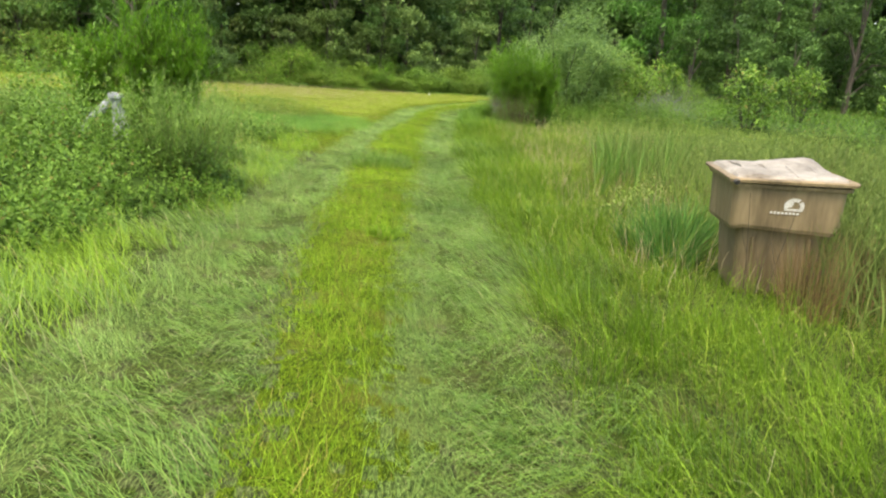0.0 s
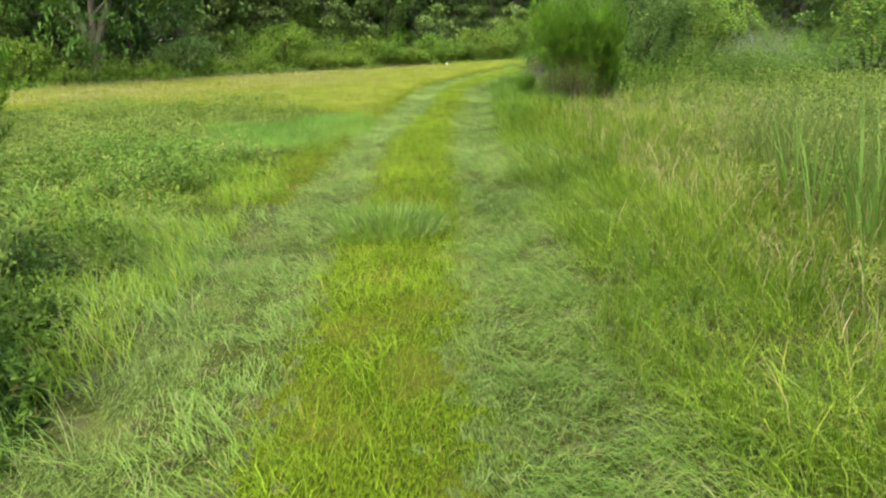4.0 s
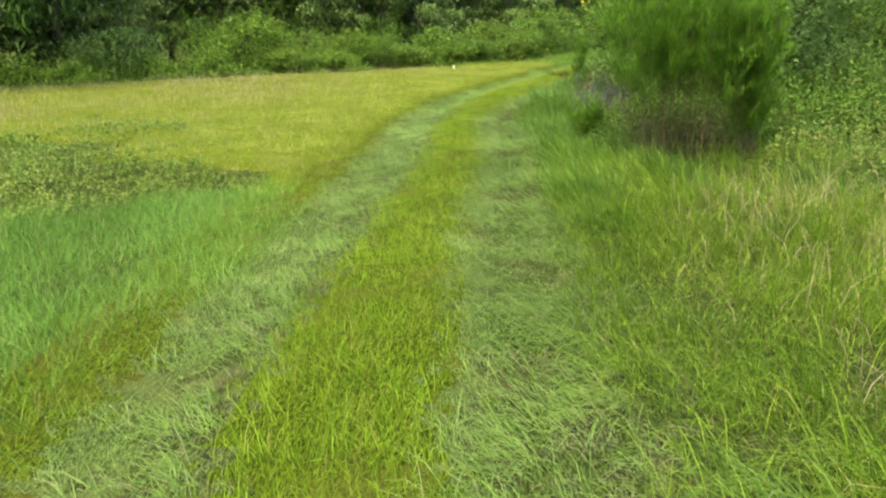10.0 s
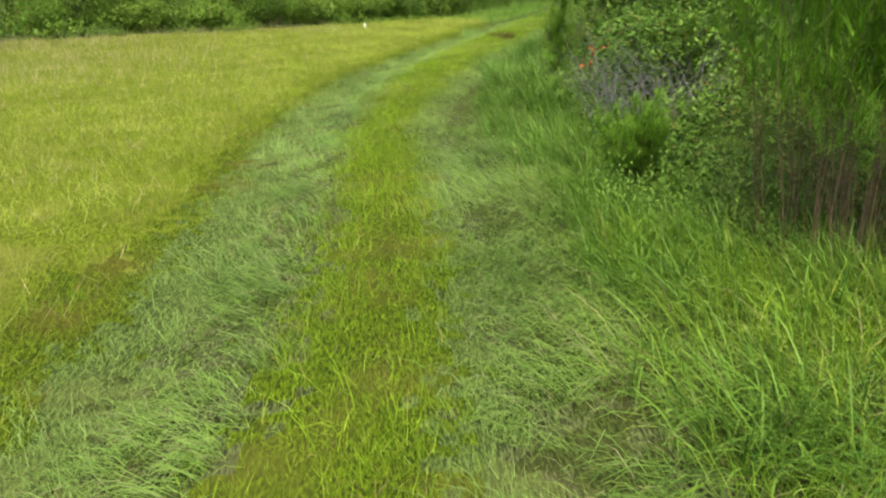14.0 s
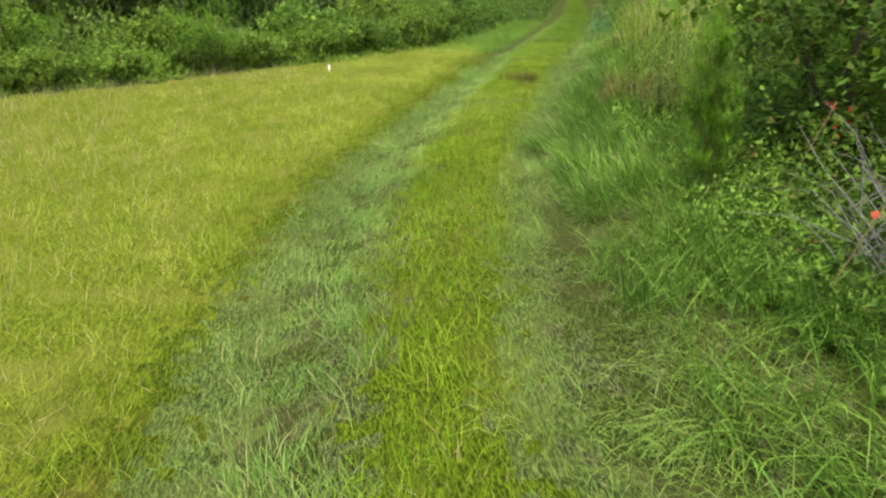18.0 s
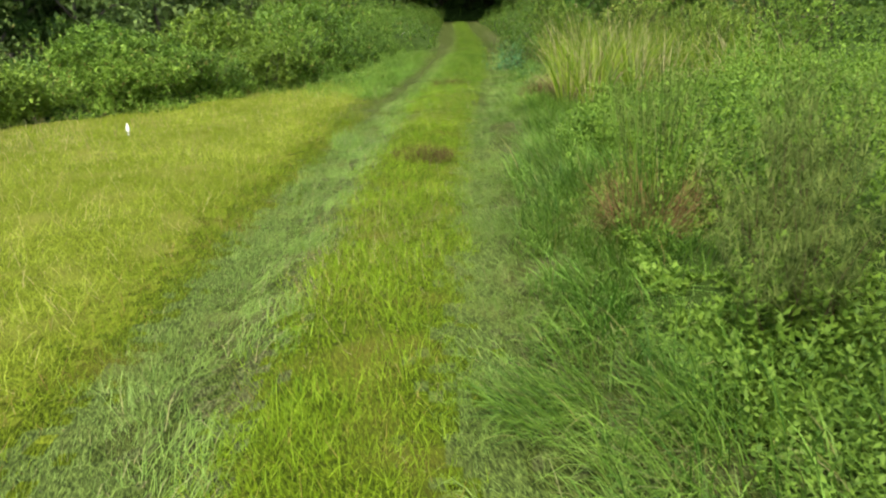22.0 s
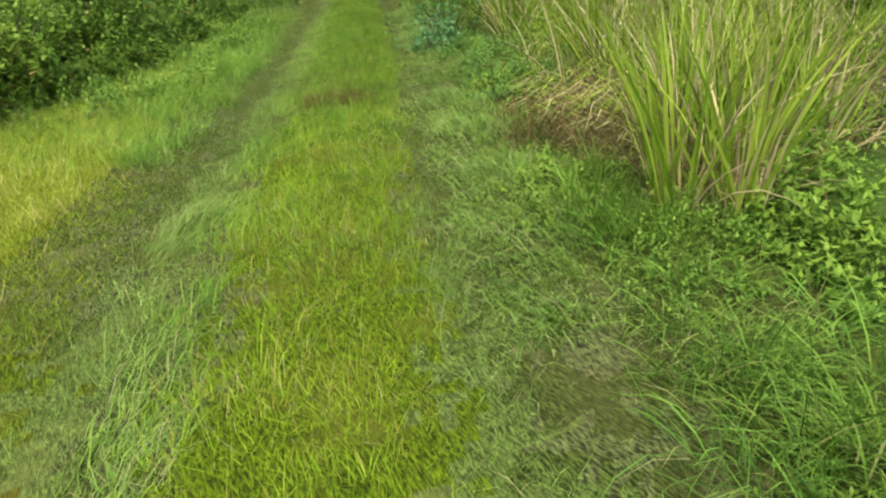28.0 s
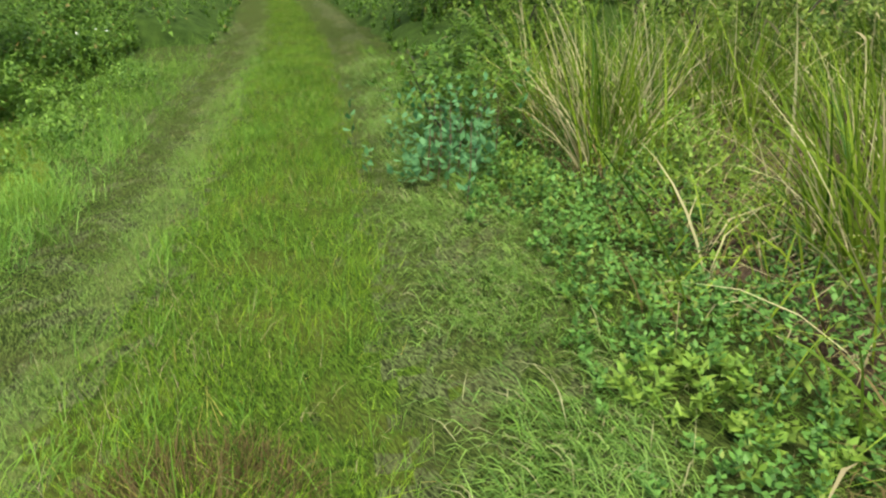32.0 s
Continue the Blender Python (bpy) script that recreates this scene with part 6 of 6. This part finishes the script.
for i, (px, py) in enumerate(((2.85, 38.2), (2.7, 38.05), (2.6, 37.8))):
    tuft("grass_clump", "pale grass clump bent over brown dead blades", "grass clump", px, py, 260, 220, 0.16, 0.34, 0.13, M_RUT, 210 + i, 1.0, 0.0025, 0.0045, 0.5, M_BROWN, 0.55, turn=0.3)
for i, (px, py) in enumerate(((5.55, 37.25), (5.8, 37.6), (6.25, 37.75), (6.6, 37.5), (5.75, 36.9), (6.9, 38.0), (7.0, 38.7), (6.35, 36.9), (5.15, 36.75), (5.35, 36.55))):
    tuft("reed_clump", "tall broad yellow-green reeds with pale dry tips", "reeds", px, py, 34, 22, 0.75, 1.3, 0.14, M_REEDB, 240 + i, 0.42, 0.012, 0.024, 0.8, M_DRY, 0.05, heads=3)
# ---- made things: the waste cart, the old fence, the white marker ----
def boxy(bm, x0, x1, y0, y1, z0, z1, taper=0.0, bev=0.0):
    """A box, narrower at its foot by taper on each side, with rounded edges."""
    vs = []
    for z, t in ((z0, taper), (z1, 0.0)):
        vs.append([bm.verts.new((px, py, z)) for px, py in ((x0 + t, y0 + t), (x1 - t, y0 + t), (x1 - t, y1 - t), (x0 + t, y1 - t))])
    lo, hi = vs
    fs = [bm.faces.new(lo[::-1]), bm.faces.new(hi)] + [bm.faces.new((lo[k], lo[(k + 1) % 4], hi[(k + 1) % 4], hi[k])) for k in range(4)]
    if bev:
        bmesh.ops.bevel(bm, geom=list({e for f in fs for e in f.edges}), offset=bev, segments=2, affect="EDGES")


M_CART = solid("faded_brown_plastic", (0.075, 0.053, 0.026), (0.225, 0.165, 0.09), 4.0, 0.6, 0.25, stretch=(1, 1, 0.16))
M_LID = solid("sun_bleached_plastic", (0.07, 0.052, 0.036), (0.28, 0.25, 0.215), 3.5, 0.6, 0.3)
M_STALK = solid("dark_stalk", (0.03, 0.022, 0.014), (0.08, 0.06, 0.035), 20.0, 0.85, 0.3)
M_LUSH = plant("lush_broad_blades", (0.05, 0.12, 0.015), (0.14, 0.25, 0.042), None, 0, 0.3, spec=0.2)
M_RUBBER = solid("black_rubber", (0.015, 0.015, 0.015), (0.05, 0.045, 0.04), 10, 0.8, 0.2)
M_MARK = solid("worn_white_print", (0.36, 0.33, 0.28), (0.55, 0.52, 0.47), 30, 0.7, 0.1)
M_WOOD = solid("weathered_wood", (0.18, 0.19, 0.21), (0.42, 0.43, 0.45), 4, 0.9, 0.6, stretch=(1, 1, 0.2))
M_WIRE = solid("rusty_wire", (0.12, 0.1, 0.09), (0.25, 0.22, 0.2), 20, 0.6, 0.1, metal=0.6)

cart = tagged(new("waste_cart"), "faded brown plastic waste cart with a bleached lid, in grass", "waste cart")
cart.location = (2.53, 5.5, 0.0)
cart.scale = (0.97, 0.97, 1.0)
cart.rotation_euler = (radians(1.5), radians(-1.5), radians(-7.5))
def ring(bm, hx, hy, r, z, dz=None):
    """A rounded rectangle of vertices at height z."""
    vs = []
    for q, (sx, sy) in enumerate(((1, 1), (-1, 1), (-1, -1), (1, -1))):
        for k in range(7):
            t = math.pi / 2 * (q + k / 6)
            px, py = sx * (hx - r) + r * math.cos(t), sy * (hy - r) + r * math.sin(t)
            vs.append(bm.verts.new((px, py, z + (dz(px, py) if dz else 0))))
    return vs


def loft(bm, rings, cap=True):
    for p, q in zip(rings, rings[1:]):
        for k in range(len(p)):
            bm.faces.new((p[k], p[(k + 1) % len(p)], q[(k + 1) % len(p)], q[k]))
    if cap:
        bm.faces.new(rings[0][::-1])
        bm.faces.new(rings[-1])


# body: a tapering foot, and a wider upper skirt that is cut out over the front corner
bm = bmesh.new()
loft(bm, [ring(bm, 0.26, 0.27, 0.06, 0.05), ring(bm, 0.275, 0.285, 0.06, 0.09), ring(bm, 0.315, 0.325, 0.06, 0.52), ring(bm, 0.32, 0.33, 0.06, 0.62)])
body = part("body", bm, M_CART, cart)
scoop = lambda px, py: 0.075 * math.exp(-(((px + 0.17) / 0.13) ** 2)) * (py < 0) + 0.015 * math.sin(9 * px + 7 * py)
bm = bmesh.new()
loft(bm, [ring(bm, 0.335, 0.345, 0.06, 0.57, scoop), ring(bm, 0.378, 0.388, 0.07, 0.545, scoop), ring(bm, 0.388, 0.398, 0.07, 0.575, scoop), ring(bm, 0.392, 0.402, 0.07, 0.70), ring(bm, 0.398, 0.408, 0.07, 0.87), ring(bm, 0.405, 0.415, 0.07, 0.89)])
part("skirt", bm, M_CART, body)
for px in (-0.2, 0.2):
    bm = bmesh.new()
    tube(bm, [(px, -0.342, 0.5), (px * 0.95, -0.325, 0.3), (px * 0.9, -0.305, 0.1)], [0.01, 0.012, 0.01], 6)
    part("front_rib", bm, M_CART, body)
bm = bmesh.new()
loft(bm, [ring(bm, 0.40, 0.41, 0.06, 0.872), ring(bm, 0.422, 0.432, 0.06, 0.876), ring(bm, 0.425, 0.435, 0.06, 0.90), ring(bm, 0.40, 0.41, 0.06, 0.904)])
part("rim", bm, M_CART, body)
# lid: a brim, and on it a warped crown that has lifted at one side
bm = bmesh.new()
warp = lambda px, py: 0.006 * math.sin(11 * px + 2) + 0.005 * math.sin(13 * py)
loft(bm, [ring(bm, 0.425, 0.435, 0.05, 0.908, warp), ring(bm, 0.447, 0.457, 0.05, 0.912, warp), ring(bm, 0.45, 0.46, 0.05, 0.932, warp), ring(bm, 0.43, 0.44, 0.05, 0.94, warp), ring(bm, 0.40, 0.41, 0.05, 0.938, warp)])
lid = part("lid", bm, M_CART, cart, "brown lid brim")
bm = bmesh.new()
grid = {}
for i in range(21):
    for j in range(21):
        a, b = i / 20 * 2 - 1, j / 20 * 2 - 1
        z = 0.942 + 0.03 * (1 - a ** 6) * (1 - b ** 6) + 0.008 * math.sin(4 * a + 1) * math.sin(3.5 * b + 0.5) + 0.06 * max(0, a + 0.3) * max(0, b + 0.2) * (1 - 0.5 * max(0, a) ** 3) + 0.004 * noise.noise(Vector((6 * a, 6 * b, 1)))
        if max(abs(a), abs(b)) > 0.99:
            z -= 0.02
        grid[i, j] = bm.verts.new((0.415 * a, 0.425 * b, z))
for i in range(20):
    for j in range(20):
        bm.faces.new((grid[i, j], grid[i + 1, j], grid[i + 1, j + 1], grid[i, j + 1]))
ext = bmesh.ops.extrude_face_region(bm, geom=bm.faces[:])
bmesh.ops.translate(bm, vec=(0, 0, -0.014), verts=[g for g in ext["geom"] if isinstance(g, bmesh.types.BMVert)])
bmesh.ops.recalc_face_normals(bm, faces=bm.faces[:])
part("crown", bm, M_LID, lid, "sun-bleached warped lid crown")
for q in range(4):
    bm = bmesh.new()
    px = -0.3 + 0.17 * q
    tube(bm, [(px, -0.36, 0.955), (px + 0.02, 0.0, 0.976), (px, 0.32, 0.962)], [0.006, 0.009, 0.006], 6)
    part("lid_rib", bm, M_LID, lid)
# hinge hole: its inner shade is put in as a black plug
bm = bmesh.new()
tube(bm, [(-0.405, -0.452, 0.915), (-0.40, -0.475, 0.912), (-0.39, -0.478, 0.905)], [0.022, 0.021, 0.012], 10)
part("hinge_hole", bm, M_RUBBER, lid, "black plug standing in for the dark hinge hole at the corner")
bm = bmesh.new()
tube(bm, [(0.40, -0.28, 0.90), (0.47, -0.28, 0.91), (0.47, 0.28, 0.91), (0.40, 0.28, 0.90)], [0.016] * 4, 8)
part("handle", bm, M_CART, cart)
for sx in (-1, 1):
    wheel = None
    for wname, r0, wd, m in (("tyre", 0.14, 0.05, M_RUBBER), ("rim", 0.09, 0.056, M_CART)):
        bm = bmesh.new()
        bmesh.ops.create_cone(bm, cap_ends=True, segments=20, radius1=r0, radius2=r0, depth=wd,
                              matrix=Matrix.Translation((0.33, sx * 0.37, 0.15)) @ Matrix.Rotation(radians(90), 4, "X"))
        if wheel is None:
            wheel = part("wheel", bm, m, cart, "black rubber wheel")
        else:
            part(wname, bm, m, wheel)
# the worn print on the front: a disc-like mark with gaps, and a bar of lettering too worn to read
def print_piece(corners):
    bm = bmesh.new()
    bm.faces.new([bm.verts.new((px, -0.4075 - 0.035 * (pz - 0.7), pz)) for px, pz in corners])
    part("worn_print", bm, M_MARK, body, "worn white printed mark")


for k in range(7):
    a0, a1 = radians(200 - 32 * k), radians(200 - 32 * k - (31 if k != 4 else 18))
    print_piece([(0.03 + 1.2 * rr * math.cos(t), 0.755 + rr * math.sin(t)) for rr, t in ((0.012 if k < 3 else 0.034, a0), (0.06, a0), (0.06, a1), (0.012 if k < 3 else 0.034, a1))])
print_piece([(-0.035, 0.722), (0.095, 0.722), (0.085, 0.738), (-0.03, 0.738)])
for k in range(8):
    px = -0.13 + 0.026 * k
    print_piece([(px, 0.695), (px + 0.017, 0.695), (px + 0.017, 0.712), (px, 0.712)])

for i, (px, lean, top) in enumerate(((-0.12, 0.16, 0.78), (-0.2, 0.1, 0.62), (0.12, 0.22, 0.66), (0.3, 0.1, 0.6), (-0.26, -0.06, 0.85), (0.02, -0.12, 0.5))):
    stalk = tagged(new("dead_stalk"), "thin dark dead weed stalk leaning before the waste cart", "weeds", "dead stalks before the cart")
    stalk.location = (2.46 + px, 5.02 + 0.11 * px, -0.02)
    bm = bmesh.new()
    tube(bm, [(0, 0, 0), (lean * 0.35, 0.01, top * 0.45), (lean, 0.04, top)], [0.004, 0.0035, 0.0015], 5)
    part("stem", bm, M_STALK, stalk)
    bm = bmesh.new()
    tube(bm, [(lean * 0.4, 0.01, top * 0.5), (lean * 0.4 - 0.05, 0.0, top * 0.62), (lean * 0.4 - 0.07, 0.0, top * 0.75)], [0.0025, 0.002, 0.001], 5)
    part("twig", bm, M_STALK, stalk)

r = np.random.default_rng(55)
for i in range(20):
    px, py = (2.75 + r.normal(0, 0.22), 10.0 + r.normal(0, 0.25)) if i < 8 else (r.uniform(2.0, 4.2), r.uniform(9.0, 12.0))
    weed = tagged(new("tall_weed"), "tall upright weed with narrow green blades", "weeds", "tall weeds beside the track")
    weed.location = (px, py, 0)
    for k in range(11):
        q = np.array([r.uniform(0, 6.28)])
        v, f = curved_np(np.stack([np.cos(q) * 0.06, np.sin(q) * 0.06, q * 0], 1), r.uniform(0.5, 1.0 + 0.15 * (i < 8), 1), r.uniform(0.007, 0.015, 1), r.uniform(0.04, 0.34, 1), q, q + 1.57)
        mesh_np("blade", v, f, M_LUSH, parent=weed)
for i, (px, py, hh) in enumerate(((1.95, 5.95, 0.5), (2.05, 6.3, 0.65), (1.85, 6.4, 0.5), (2.25, 6.6, 0.6))):
    tuft("dark_weed", "dark green grassy weed against the waste cart", "weeds", px, py, 320, 60, hh * 0.6, hh * 1.1, 0.2, M_FOOT, 340 + i, 0.5, 0.005, 0.011, 0.7, M_RUST, group="weeds beside the cart")
fence = tagged(new("fence_corner"), "weathered grey wooden fence post with a leaning brace", "fence post")
fence.location = (-3.95, 8.95, -0.05)
bm = bmesh.new()
tube(bm, [(0, 0, 0), (0.01, 0, 0.5), (0, 0.01, 0.97)], [0.06, 0.058, 0.05], 9)
part("post", bm, M_WOOD, fence)
bm = bmesh.new()
tube(bm, [(-0.46, -0.06, 0.5), (-0.2, -0.03, 0.76), (0.0, 0.0, 0.97)], [0.058, 0.058, 0.05], 8)
part("brace", bm, M_WOOD, fence)
bm = bmesh.new()
tube(bm, [(0.2, 0.06, 0.05), (0.12, 0.05, 0.5), (0.01, 0.03, 0.93)], [0.036, 0.036, 0.034], 8)
part("brace", bm, M_WOOD, fence)
bm = bmesh.new()
boxy(bm, -0.075, 0.075, -0.07, 0.07, 0.93, 1.0, 0.0, 0.015)
part("cap", bm, M_WOOD, fence)
post = tagged(new("fence_post"), "grey weathered wooden fence post with wire", "fence post")
post.location = (-5.55, 8.95, -0.05)
bm = bmesh.new()
tube(bm, [(0, 0, 0), (0.01, 0, 0.5), (0, 0.01, 1.0)], [0.05, 0.048, 0.045], 9)
part("post", bm, M_WOOD, post)
for hz_ in (0.55, 0.8):
    bm = bmesh.new()
    tube(bm, [(0.04, -0.05, hz_), (0.8, -0.03, hz_ - 0.03), (1.55, -0.02, hz_)], [0.003] * 3, 5)
    part("wire", bm, M_WIRE, post)

marker = tagged(new("white_marker"), "small white plastic marker standing in the meadow", "marker")
marker.location = (-0.85, 36.6, -0.02)
marker.scale = (0.8, 0.8, 0.82)
bm = bmesh.new()
tube(bm, [(0, 0, 0), (0, 0, 0.27)], [0.01, 0.01], 8)
part("stake", bm, M_WHITE, marker)
bm = bmesh.new()
tube(bm, [(0, 0, 0.22), (0, 0, 0.28), (0.0, 0, 0.33)], [0.032, 0.024, 0.006], 10)
part("cap", bm, M_WHITE, marker)
